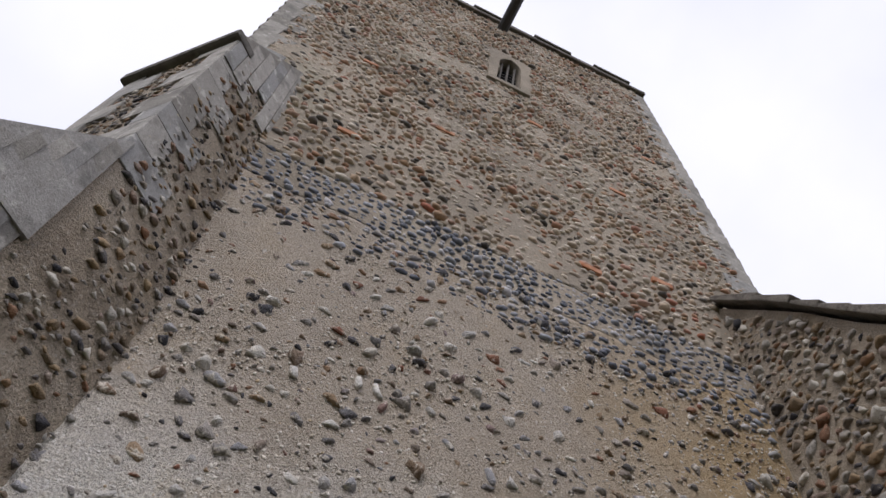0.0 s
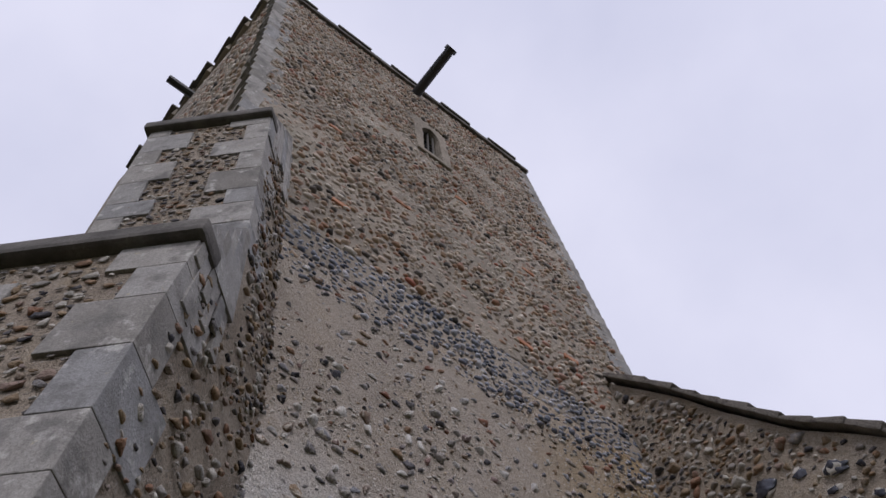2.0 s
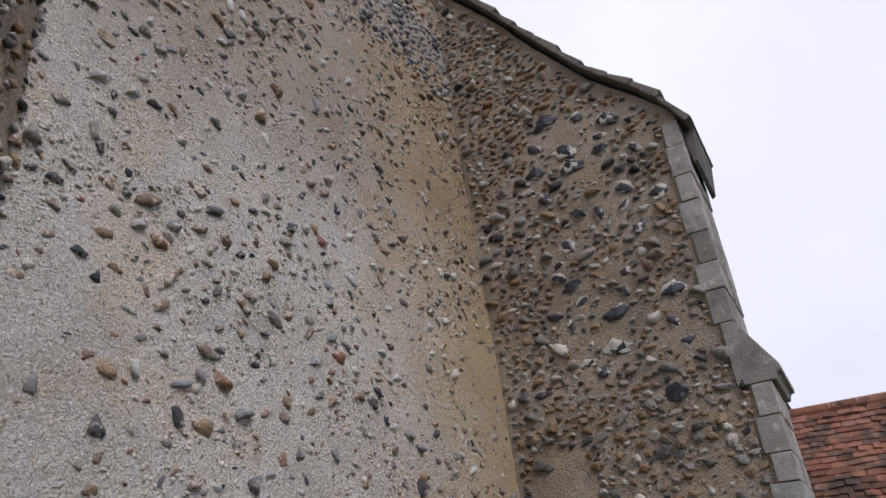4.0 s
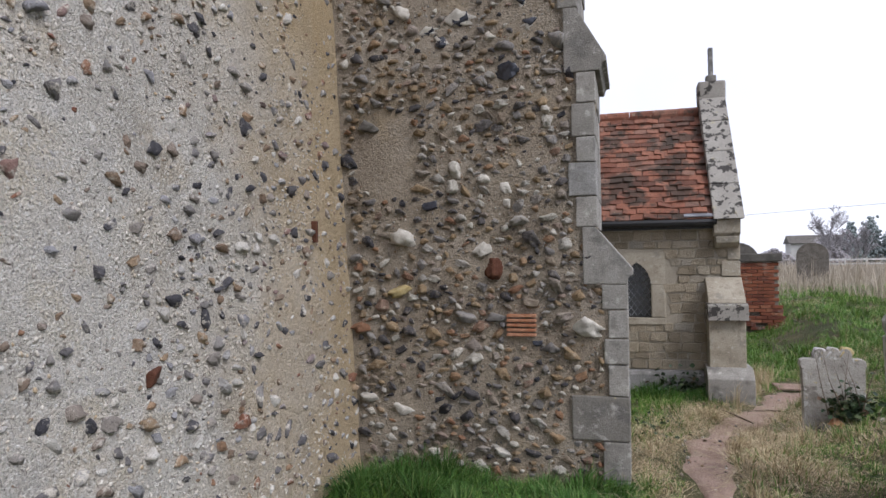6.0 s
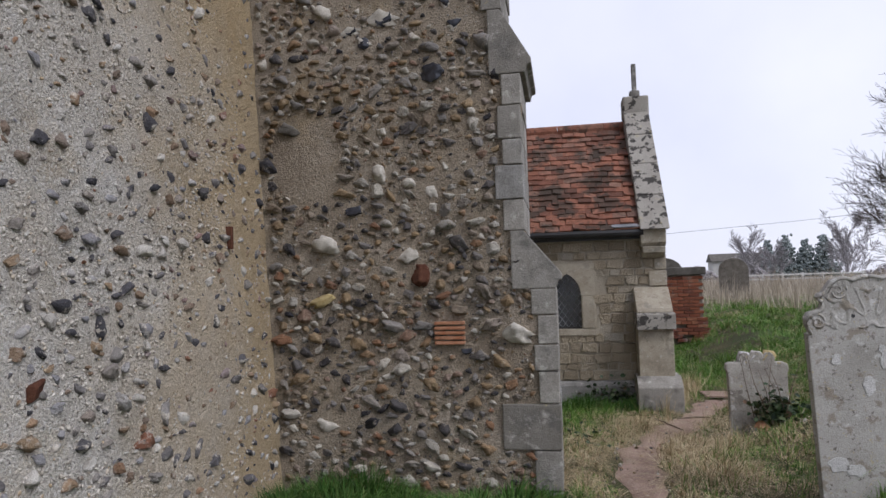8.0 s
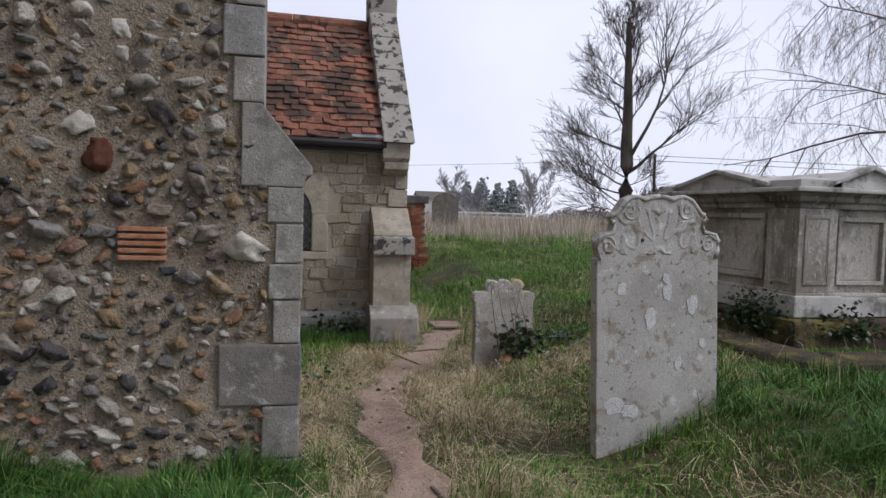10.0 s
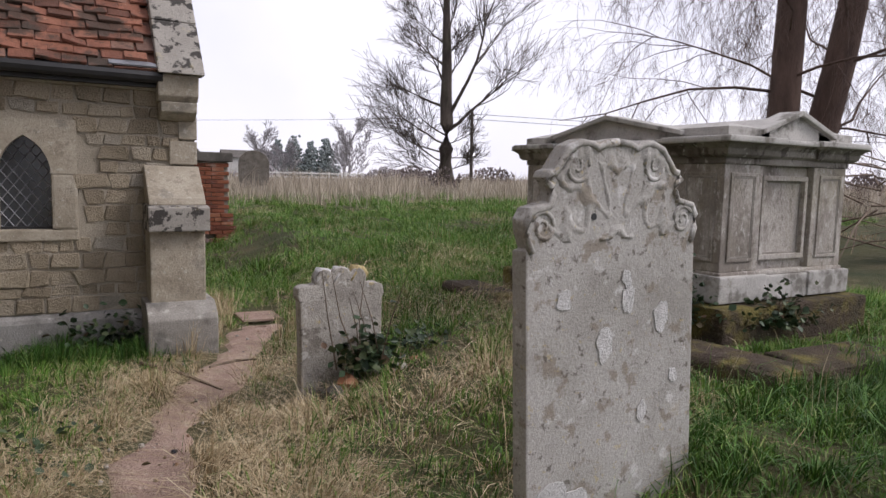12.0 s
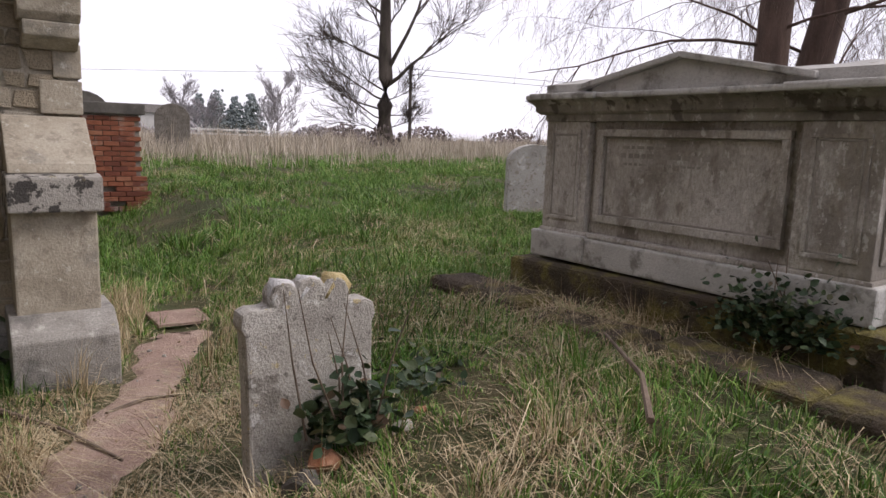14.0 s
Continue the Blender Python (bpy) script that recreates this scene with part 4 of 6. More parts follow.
def stage(cx, cy, w, z0, z1, first_z, back):
    part("core", bent(loft([[(0.015, -0.01, z), (0.015, -back, z), (w - 0.015, -back, z), (w - 0.015, -0.01, z)] for z in np.linspace(z0, z1, 8)]), cx, cy), "buttress_mortar", diagonal)
    z, k = first_z, 0
    while z < z1 - 0.05:
        h = min(rnd.uniform(0.24, 0.38), z1 - z)
        for side in (0, 1):
            q = (0.40 if (k + side) % 2 else 0.22) * rnd.uniform(0.9, 1.15)
            a0, a1 = (0, q) if side == 0 else (w - q, w)
            d = 0.2 if (k + side) % 2 else 0.36
            part("quoin", bent(block(a0, -d, z + 0.003, a1, 0.012, z + h - 0.001, 0.005, 0.004), cx, cy), "ashlar", diagonal)
        z += h
        k += 1
    mats_ = []
    for a, zz, r in scatter(0.2, w - 0.2, max(z0, 0), z1 - 0.05, 0.12, 2200, None, (0.014, 0.042)):
        p = lean(cx - a * S2, cy - a * S2, zz)
        mats_.append(frame_matrix(p, (-S2, -S2, 0), (S2, -S2, 0), rnd.gauss(0, 0.3), r * 1.2, r * 0.7, r * 0.35))
    for b, zz, r in scatter(0.12, back - 0.1, max(z0, 0), z1 - 0.05, 0.12, 1500, None, (0.014, 0.042)):
        p = lean(cx - b * S2, cy + b * S2, zz)
        mats_.append(frame_matrix(p, (-S2, S2, 0), (S2, S2, 0), rnd.gauss(0, 0.3), r * 1.2, r * 0.7, r * 0.6))
    joined_stones("flint_bed", mats_, STONES2, "flint_joined", diagonal)


C1, C2 = (-1.51, 0.22), (-1.84, 0.54)
stage(*C1, 1.2, -0.3, 4.45, 0.0, 1.5)
stage(*C2, 1.12, 4.2, 7.72, 5.35, 1.2)
for (c, w, z, back, rise) in ((C1, 1.2, 4.45, 0.48, 0.95), (C2, 1.12, 7.72, 0.75, 1.3)):
    part("string_course", bent(block(-0.03, -0.16, z, w + 0.06, 0.075, z + 0.14, 0.03, 0.004), *c), "dark_stone", diagonal)
    w_ = w + 0.008
    zt0 = z + 0.14
    part("weathering", bent(loft([[(q, 0.03, zt0 - 0.1), (q, 0.03, zt0), (q, -back, zt0 + rise), (q, -back, zt0 - 0.1)] for q in (-0.008, w_)]), *c), "ashlar", diagonal)
    n = 6
    for k in range(n):
        a0, a1 = k * back / n, (k + 1) * back / n
        for a_ in (-0.013, w - 0.2):
            part("weathering_slat", bent(block(a_, -a1 + 0.004, zt0 - rnd.uniform(0.25, 0.7), a_ + 0.213, -a0 - 0.003, zt0 + rise * k / n, 0.004, 0.002), *c), "ashlar", diagonal)

# ---- nave behind the tower ----
nave = root("nave", (-5, 14, -0.1), "long church nave with a dark roof edge and gutter", "church nave")
part("wall", block(-9.0, TR + 0.04, -0.4, -1.0, 24.0, 4.2, 0), "buttress_mortar", nave)
part("roof", prism([(-0.72, 4.12), (-0.78, 4.26), (-4.9, 8.3), (-9.2, 4.26), (-9.2, 4.12)], "y", TR + 0.1, 24.2), "tile", nave)
part("gutter", tube([(-0.66, TR + 0.06, 4.2), (-0.66, 24.2, 4.2)], [0.06, 0.06], 10), "black_iron", nave, "black cast-iron gutter")

# ---- vestry ----
VY, VX1 = 9.05, 1.23
vestry = root("vestry", (0.1, 10.4, -0.15), "small stone vestry with a red clay tile roof and leaded windows", "vestry")
HX0, HX1, HZ0, HZ1 = -0.56, 0.255, 0.80, 1.50


def vestry_part(name, bm, material, label=""):
    return part(name, bm, material, vestry, label)


for b in ((-1.0, VY + 0.012, -0.4, HX0, VY + 0.36, 2.02), (HX1, VY + 0.012, -0.4, VX1 - 0.005, VY + 0.36, 2.02), (HX0, VY + 0.012, -0.4, HX1, VY + 0.36, HZ0), (HX0, VY + 0.012, HZ1, HX1, VY + 0.36, 2.02)):
    vestry_part("wall", block(*b, 0), "vestry_mortar")
vestry_part("gable_wall", prism([(VY + 0.36, -0.4), (11.75, -0.4), (11.75, 2.02), (10.4, 3.6), (VY + 0.36, 2.35)], "x", 0.93, VX1 - 0.005), "vestry_mortar")
vestry_part("back_wall", block(-1.0, 11.4, -0.4, 0.93, 11.75, 2.02, 0), "vestry_mortar")
# squared rubble stones of the front
UNIT = []
for s in range(8):
    bm = block(-0.5, -0.5, -0.5, 0.5, 0.5, 0.5, 0.07)
    for v in bm.verts:
        v.co += noise.noise_vector(v.co * 2.2 + Vector((s * 5.0, 0, 0))) * 0.2
    me = bpy.data.meshes.new("stone")
    bm.to_mesh(me)
    bm.free()
    me.materials.append(M["rubble"])
    UNIT.append(me)
wall_front = [o for o in vestry.children if o.name.startswith("wall")][0]
z, count = 0.16, 0
while z < 1.93:
    h = min(rnd.uniform(0.085, 0.14), 1.96 - z)
    if h < 0.05:
        break
    x = -0.98 - rnd.random() * 0.1
    while x < VX1 - 0.02:
        w = min(rnd.uniform(0.10, 0.24), VX1 - x)
        if VX1 - (x + w) < 0.06:
            w = VX1 - x
        zc = z + h / 2
        hit_window = x + w > HX0 - 0.09 and x < HX1 + 0.09 and zc > HZ0 - 0.10 and zc < HZ1 + 0.12
        if not hit_window and w > 0.05 and x > -1.1:
            ob = new("stone", UNIT[count % 8])
            hang(ob, wall_front)
            ob.matrix_parent_inverse = Matrix.Translation(-Vector(vestry.location)) @ Matrix()
            ob.matrix_parent_inverse = Matrix()
            ob.matrix_basis = Matrix.Translation((x + w / 2, VY + 0.026 + rnd.gauss(0, 0.006), zc)) @ Matrix.Rotation(rnd.gauss(0, 0.03), 4, "Y") @ Matrix.Diagonal((w - 0.016, 0.052 + rnd.random() * 0.012, h - 0.016, 1))
            count += 1
        x += w
    z += h
vestry_part("plinth", prism([(VY - 0.05, -0.4), (VY - 0.05, 0.10), (VY - 0.035, 0.13), (VY + 0.01, 0.16), (VY + 0.05, 0.16), (VY + 0.05, -0.4)], "x", -1.0, VX1 + 0.02, 0.006), "ashlar")
vestry_part("wall_plate", block(-1.0, VY - 0.035, 1.88, 0.98, VY + 0.1, 1.965, 0.01, 0.003), "limestone")

# two-light window
window = vestry_part("window", block(HX0 - 0.12, VY - 0.012, HZ0 - 0.085, HX1 + 0.12, VY + 0.25, HZ0, 0.012, 0.003), "limestone", "pair of pointed leaded lights in pale stone surrounds")


def win(name, bm, material, label=""):
    ob = part(name, bm, material, window, label)
    return ob


MIDX = (HX0 + HX1) / 2
for a, b in ((HX0 - 0.12, HX0 + 0.055), (MIDX - 0.02, MIDX + 0.02), (HX1 - 0.055, HX1 + 0.12)):
    win("jamb", block(a, VY - 0.014, HZ0, b, VY + 0.22, 1.22, 0.02, 0.002), "limestone")
for a, b in ((HX0 + 0.055, MIDX - 0.02), (MIDX + 0.02, HX1 - 0.055)):
    c, hw = (a + b) / 2, (b - a) / 2
    for s in (-1, 1):
        arc = [(c + s * (hw - 1.9 * hw * (1 - math.cos(t))), 1.22 + 1.9 * hw * math.sin(t)) for t in np.linspace(0, math.acos(1 - 1 / 1.9), 8)]
        outer = a - (0.175 if a == HX0 + 0.055 else 0.02) if s < 0 else b + (0.175 if b == HX1 - 0.055 else 0.02)
        win("arch_stone", prism(arc + [(c, 1.62), (outer, 1.62), (outer, 1.22)], "y", VY - 0.014, VY + 0.2, 0), "limestone")
    win("pane", block(a - 0.01, VY + 0.13, HZ0 + 0.002, b + 0.01, VY + 0.14, 1.50, 0), "glass")
    bm = bmesh.new()
    for k in range(-6, 9):
        for s in (-1, 1):
            p0, p1 = [], []
            x0, z0 = a + 0.0, HZ0 + k * 0.105
            x1, z1 = b, HZ0 + k * 0.105 + (b - a) * 1.35
            if s < 0:
                z0, z1 = z1, z0
            lo, hi = HZ0, 1.46
            t0, t1 = 0.0, 1.0
            dz = z1 - z0
            for bound, sign in ((lo, 1), (hi, -1)):
                if dz * sign > 0:
                    t0 = max(t0, (bound - z0) / dz)
                else:
                    t1 = min(t1, (bound - z0) / dz)
            if t1 > t0 + 0.02:
                tube([(x0 + (x1 - x0) * t0, VY + 0.126, z0 + dz * t0), (x0 + (x1 - x0) * t1, VY + 0.126, z0 + dz * t1)], [0.0045, 0.0045], 4, bm)
    win("lead_lattice", bm, "lead")
    win("iron_frame", block(a, VY + 0.11, HZ0, b, VY + 0.125, HZ0 + 0.02, 0), "black_iron")
M["glass"].diffuse_color = (0.1, 0.1, 0.1, 1)

# angle buttress of the vestry
vb = vestry_part("angle_buttress", block(0.84, 8.74, 0.0, 1.245, VY + 0.03, 0.83, 0.012, 0.003), "limestone", "small stepped stone buttress")
part("foot", prism([(8.59, -0.4), (8.59, 0.13), (8.62, 0.17), (8.73, 0.25), (VY + 0.03, 0.25), (VY + 0.03, -0.4)], "x", 0.80, 1.31, 0.01), "ashlar", vb)
part("offset_stone", prism([(8.66, 0.80), (8.66, 0.985), (8.75, 1.0), (VY + 0.02, 1.0), (VY + 0.02, 0.80)], "x", 0.825, 1.27, 0.012), "coping", vb)
part("weathering", prism([(8.73, 1.0), (8.75, 1.05), (VY - 0.02, 1.30), (VY + 0.03, 1.30), (VY + 0.03, 1.0)], "x", 0.838, 1.252, 0.01), "limestone", vb)
z = 1.31
for w in (0.2, 0.13, 0.22):
    vestry_part("quoin", block(VX1 - w, VY - 0.022, z + 0.004, VX1 + 0.012, VY + 0.2, z + 0.19, 0.008, 0.002), "limestone")
    z += 0.2
vestry_part("kneeler", prism([(8.92, 1.80), (8.88, 1.84), (8.86, 2.0), (VY + 0.25, 2.0), (VY + 0.25, 1.80)], "x", 0.935, 1.235, 0.012), "limestone")
vestry_part("kneeler", prism([(8.90, 1.72), (8.885, 1.795), (VY + 0.2, 1.795), (VY + 0.2, 1.66), (9.0, 1.66)], "x", 0.955, 1.225, 0.01), "limestone")
# gable coping in stones
ya, za, yb, zb = 8.80, 2.0, 10.32, 3.86
for k in range(4):
    t0, t1 = k / 4, (k + 1) / 4
    p0, p1 = (ya + (yb - ya) * t0, za + (zb - za) * t0), (ya + (yb - ya) * t1, za + (zb - za) * t1)
    g = 0.004
    vestry_part("gable_coping", prism([(p0[0] + g, p0[1] + g), (p1[0] - g, p1[1] - g), (p1[0] + 0.16, p1[1] - 0.13), (p0[0] + 0.16, p0[1] - 0.13 if k else p0[1])], "x", 0.93, 1.275, 0.014), "coping")
vestry_part("apex_stone", block(0.92, 10.25, 3.72, 1.285, 10.55, 4.02, 0.03, 0.004), "coping")
vestry_part("finial", block(1.035, 10.33, 4.02, 1.175, 10.47, 4.12, 0.02), "ashlar")
vestry_part("finial_shaft", block(1.075, 10.37, 4.12, 1.14, 10.435, 4.52, 0.012), "ashlar")
back_cop = vestry_part("back_coping", prism([(11.9, 2.0), (10.48, 3.86), (10.3, 3.7), (11.72, 1.9)], "x", 0.93, 1.275, 0.01), "coping")
# roof
roof = vestry_part("roof", prism([(8.93, 2.03), (10.4, 3.60), (11.9, 2.03), (11.8, 1.95), (10.4, 3.45), (9.03, 1.95)], "x", -1.0, 0.98), "dark_stone")
sl = math.atan2(3.60 - 2.03, 10.4 - 8.93)
L = math.hypot(3.60 - 2.03, 10.4 - 8.93)
TILES = []
for s in range(5):
    bm = block(-0.080, -0.13, -0.013, 0.080, 0.13, 0.013, 0.004)
    for v in bm.verts:
        v.co.z += 0.02 * noise.noise(Vector((v.co.x * 7, v.co.y * 5, s * 4.0))) - 0.25 * v.co.x ** 2
    me = bpy.data.meshes.new("roof_tile")
    bm.to_mesh(me)
    bm.free()
    me.materials.append(M["tile"])
    TILES.append(me)
rows = 20
for j in range(rows):
    d = 0.05 + j * (L - 0.06) / rows
    for i in range(12):
        x = -0.95 + (i + 0.5 * (j % 2)) * 0.166 + rnd.gauss(0, 0.004)
        if x > 0.90:
            continue
        ob = new("roof_tile", TILES[rnd.randrange(5)])
        hang(ob, roof)
        sag = 0.03 * noise.noise(Vector((x * 2, d * 2, 3)))
        ob.matrix_basis = Matrix.Translation((x, 8.93 + math.cos(sl) * d, 2.03 + math.sin(sl) * d + 0.028 + sag)) @ Matrix.Rotation(sl - 0.17 + rnd.gauss(0, 0.035), 4, "X") @ Matrix.Rotation(rnd.gauss(0, 0.03), 4, "Z") @ Matrix.Rotation(rnd.gauss(0, 0.05), 4, "Y")
for k in range(6):
    x0 = -1.0 + k * 0.33
    bm = bmesh.new()
    tube([(x0, 10.4, 3.60), (min(x0 + 0.325, 0.96), 10.4, 3.60)], [0.09, 0.09], 12, bm)
    ob = part("ridge_tile", bm, "tile", roof)
gut = vestry_part("gutter", tube([(-1.0, 8.90, 1.985), (0.97, 8.90, 1.975)], [0.05, 0.05], 10), "black_iron", "black iron gutter")
vestry_part("fascia", block(-1.0, 8.95, 1.90, 0.965, 9.02, 2.02, 0), "black_iron")
vestry_part("lead_flashing", prism([(8.86, 2.035), (8.99, 2.10), (8.99, 2.112), (8.855, 2.046)], "x", 0.60, 0.93, 0), "lead", "crumpled grey lead flashing")

# ---- brick chest with a stone slab, beyond the vestry ----
BX0, BX1, BY0 = 1.75, 2.95, 15.9
chest = root("brick_chest_tomb", (2.35, 16.5, 0.05), "red brick chest tomb with a dark stone slab on top", "tomb")
part("core", block(BX0 + 0.01, BY0 + 0.015, -0.1, BX1 - 0.01, 17.3, 1.46, 0), "brick_mortar", chest)
BR = block(-0.107, -0.05, -0.0325, 0.107, 0.05, 0.0325, 0.006)
bme = bpy.data.meshes.new("brick")
BR.to_mesh(bme)
BR.free()
bme.materials.append(M["brick"])
for j in range(19):
    z = 0.05 + j * 0.075
    out = 0.10 if j < 4 else (0.06 if j < 7 else 0.0)
    for i in range(7):
        x = BX0 + (i + 0.5 * (j % 2)) * 0.225 + out * 0.5
        if x > BX1 + out + 0.02:
            continue
        if j < 6 and rnd.random() < 0.12:
            continue
        ob = new("brick", bme)
        hang(ob, chest)
        ob.matrix_basis = Matrix.Translation((min(x, BX1 + out - 0.1), BY0 + 0.03 - out + rnd.gauss(0, 0.004), z)) @ Matrix.Rotation(rnd.gauss(0, 0.01), 4, "Y")
part("slab", block(BX0 - 0.05, BY0 - 0.07, 1.46, BX1 + 0.07, 17.4, 1.63, 0.02, 0.004), "dark_stone", chest, "dark flat stone slab")


# ---- ground ----
def ground_sheet():
    xs = np.concatenate([np.linspace(-900, -40, 10), np.linspace(-35, -5, 10), np.linspace(-4, 8, 97), np.linspace(8.5, 40, 40), np.linspace(45, 900, 14)])
    ys = np.concatenate([np.linspace(-900, -40, 8), np.linspace(-35, -3, 10), np.linspace(-2.5, 14, 133), np.linspace(14.5, 60, 50), np.linspace(65, 900, 14)])
    vs = [(x, y, ground_z(float(x), float(y))) for y in ys for x in xs]
    n = len(xs)
    fs = [(j * n + i, j * n + i + 1, (j + 1) * n + i + 1, (j + 1) * n + i) for j in range(len(ys) - 1) for i in range(n - 1)]
    return tagged(from_arrays("ground", vs, fs, "turf", None, True), "rough churchyard turf rising to a field", "ground", kind="structure")


ground = ground_sheet()


def ribbon(name, line, half, material, lift, label, category):
    vs, fs = [], []
    pts = []
    for (a, b), (c, d) in zip(line, line[1:]):
        n = max(2, int(math.hypot(c - a, d - b) / 0.08))
        pts += [(a + (c - a) * i / n, b + (d - b) * i / n) for i in range(n)]
    pts.append(line[-1])
    for i, (x, y) in enumerate(pts):
        a, b = pts[max(0, i - 1)], pts[min(len(pts) - 1, i + 1)]
        dx, dy = b[0] - a[0], b[1] - a[1]
        q = math.hypot(dx, dy)
        nx, ny = dy / q, -dx / q
        for k in range(9):
            s = (k / 4 - 1)
            wob = half * (1 + 0.8 * noise.noise(Vector((x * 1.7, y * 1.7, 2 + (k > 4)))) + 0.5 * noise.noise(Vector((x * 5, y * 5, 6 + (k > 4)))))
            px, py = x + nx * s * wob, y + ny * s * wob
            vs.append((px, py, ground_z(px, py) + lift * (1 - abs(s) ** 4 * 1.8) + 0.012 * noise.noise(Vector((px * 7, py * 7, 0)))))
    for i in range(len(pts) - 1):
        for k in range(8):
            a = i * 9 + k
            fs.append((a, a + 1, a + 10, a + 9))
    return tagged(from_arrays(name, vs, fs, material, None, True), label, category, kind="structure")


footpath = ribbon("path", PATH_LINE[:-1] + [(1.8, 9.3)], 0.19, "earth", 0.026, "narrow trodden path of bare pinkish earth", "path")

# ---- headstones ----
def turned(ob, x, y, z, yaw=0, tilt=0, roll=0):
    ob.matrix_basis = pose(x, y, z, tilt, roll, yaw)
    return ob


def spiral(cx, cz, r, turns, y, thick, flip=1, start=0.0):
    n = int(16 * turns)
    pts = [(cx + flip * r * (1 - 0.85 * k / n) * math.cos(start + 6.2832 * turns * k / n), y, cz + r * (1 - 0.85 * k / n) * math.sin(start + 6.2832 * turns * k / n)) for k in range(n + 1)]
    return pts, [thick * (1 - 0.4 * k / n) for k in range(n + 1)]


half = [(0.365, -0.4), (0.365, 0.80), (0.345, 0.805), (0.362, 0.86), (0.365, 0.905), (0.345, 0.945), (0.305, 0.955), (0.275, 0.965), (0.262, 1.0), (0.268, 1.03), (0.29, 1.045), (0.275, 1.07), (0.255, 1.075), (0.235, 1.105), (0.20, 1.155), (0.15, 1.178), (0.105, 1.172), (0.085, 1.158), (0.05, 1.175), (0.0, 1.182)]
half = [(x, z if z <= 0.8 and x > 0.36 and z < 0.7 else 0.855 + (z - 0.8) * 0.856) for x, z in half]
outline = half + [(-x, z) for x, z in half[::-1][1:]]
HB = 0.16
headstone = root("headstone", (1.84, 4.83, HB), "tall weathered headstone with carved scrolled top and white lichen spots", "headstone")
bm = prism(outline, "y", -0.05, 0.022, 0.006)
hs_body = part("slab", bm, "headstone", None)
hs_body.parent = headstone
def on_head(name, bm, material="headstone", label=""):
    ob = part(name, bm, material, None, label, True)
    ob.parent = headstone
    return ob


for s in (-1, 1):
    for (cx, cz, r, turns, st, th) in ((0.30, 0.92, 0.05, 1.6, 0.5, 0.009), (0.17, 1.095, 0.055, 1.5, 2.2, 0.009)):
        p, t = spiral(s * cx, cz, r, turns, -0.049, th, s, st)
        on_head("carved_scroll", tube(p, t, 6))
    p = [(s * x, -0.05, z - 0.012) for x, z in half[2:]]
    on_head("carved_rim", tube(p, [0.012] * len(p), 6))
def inside_half(x, z):
    for (xa, za), (xb, zb) in zip(half[1:], half[2:]):
        if za <= z <= zb and xb != xa or za <= z <= zb:
            t = (z - za) / (zb - za) if zb != za else 0
            return x < xa + (xb - xa) * t - 0.02
    return False


gx, gz = np.linspace(-0.33, 0.33, 89), np.linspace(0.872, 1.165, 46)
rv, rf = [], []
for z in gz:
    for x in gx:
        q = Vector((abs(x) * 13 + 0.35 * z, z * 13 - 7 * abs(x), 2.0))
        e = 0.55 - abs(noise.noise(q)) * 2.2 + 0.3 * noise.noise(q * 2.7)
        rim = max(0.0, 1 - ((abs(x) / 0.31) ** 4 + ((z - 1.0) / 0.175) ** 4))
        rv.append((x, -0.047 - 0.017 * max(0.0, e) * min(1.0, rim * 3), z))
for r_ in range(len(gz) - 1):
    for k in range(len(gx) - 1):
        if inside_half(abs(gx[k]) + 0.004, gz[r_]) and inside_half(abs(gx[k]) + 0.004, gz[r_ + 1]):
            o = r_ * len(gx) + k
            rf.append((o, o + 1, o + len(gx) + 1, o + len(gx)))
relief = from_arrays("carved_relief", rv, rf, "headstone", None, True, "worn carved scrollwork")
relief.parent = headstone
rs = relief.modifiers.new("thickness", "SOLIDIFY")
rs.thickness, rs.offset = 0.01, -1
for cx, cz, rx, rz, seed in ((0.05, 0.68, 0.03, 0.045, 1), (0.045, 0.745, 0.022, 0.03, 5), (0.205, 0.61, 0.034, 0.05, 2), (-0.05, 0.545, 0.036, 0.052, 3), (-0.22, 0.70, 0.03, 0.03, 4), (0.27, 0.40, 0.02, 0.026, 6), (0.12, 0.30, 0.024, 0.03, 7), (-0.26, 0.10, 0.06, 0.04, 8), (-0.17, 0.07, 0.05, 0.04, 9)):
    pts = [(cx + rx * (1 + 0.45 * noise.noise(Vector((math.cos(t) * 1.6, math.sin(t) * 1.6, seed * 3.3)))) * math.cos(t), cz + rz * (1 + 0.45 * noise.noise(Vector((math.cos(t) * 1.6, math.sin(t) * 1.6, seed * 3.3)))) * math.sin(t)) for t in np.linspace(0, 6.2832, 22)[:-1]]
    ob = part("lichen_spot", prism(pts, "y", -0.0535, -0.045), "lichen_white", None, "whitish lichen patch")
    ob.parent = headstone
# small drilled hole drawn as a black disc, its inner shade only colour
hole = part("hole_shade_disc", tube([(-0.1, -0.0525, 0.945), (-0.1, -0.03, 0.945)], [0.011, 0.011], 10), "black_iron")
hole.parent = headstone
headstone.rotation_euler = Euler((radians(-1.0), radians(-1.8), radians(0.5)))
headstone.scale = (1, 1, 1.04)

# small stone with three knobs
SHX = 1.69
small = root("small_headstone", (SHX, 6.94, -0.10), "low grey headstone with three lichened knobs on top", "headstone")
sh = [(0.27, -0.25), (0.268, 0.62), (0.285, 0.65), (0.28, 0.70), (0.245, 0.715), (0.20, 0.715), (0.165, 0.72), (0.168, 0.755), (0.150, 0.79), (0.115, 0.805), (0.08, 0.795), (0.06, 0.772), (0.045, 0.798), (0.0, 0.81)]
bm = prism(sh + [(-x, z) for x, z in sh[::-1][1:]], "y", -0.06, 0.06, 0.012)
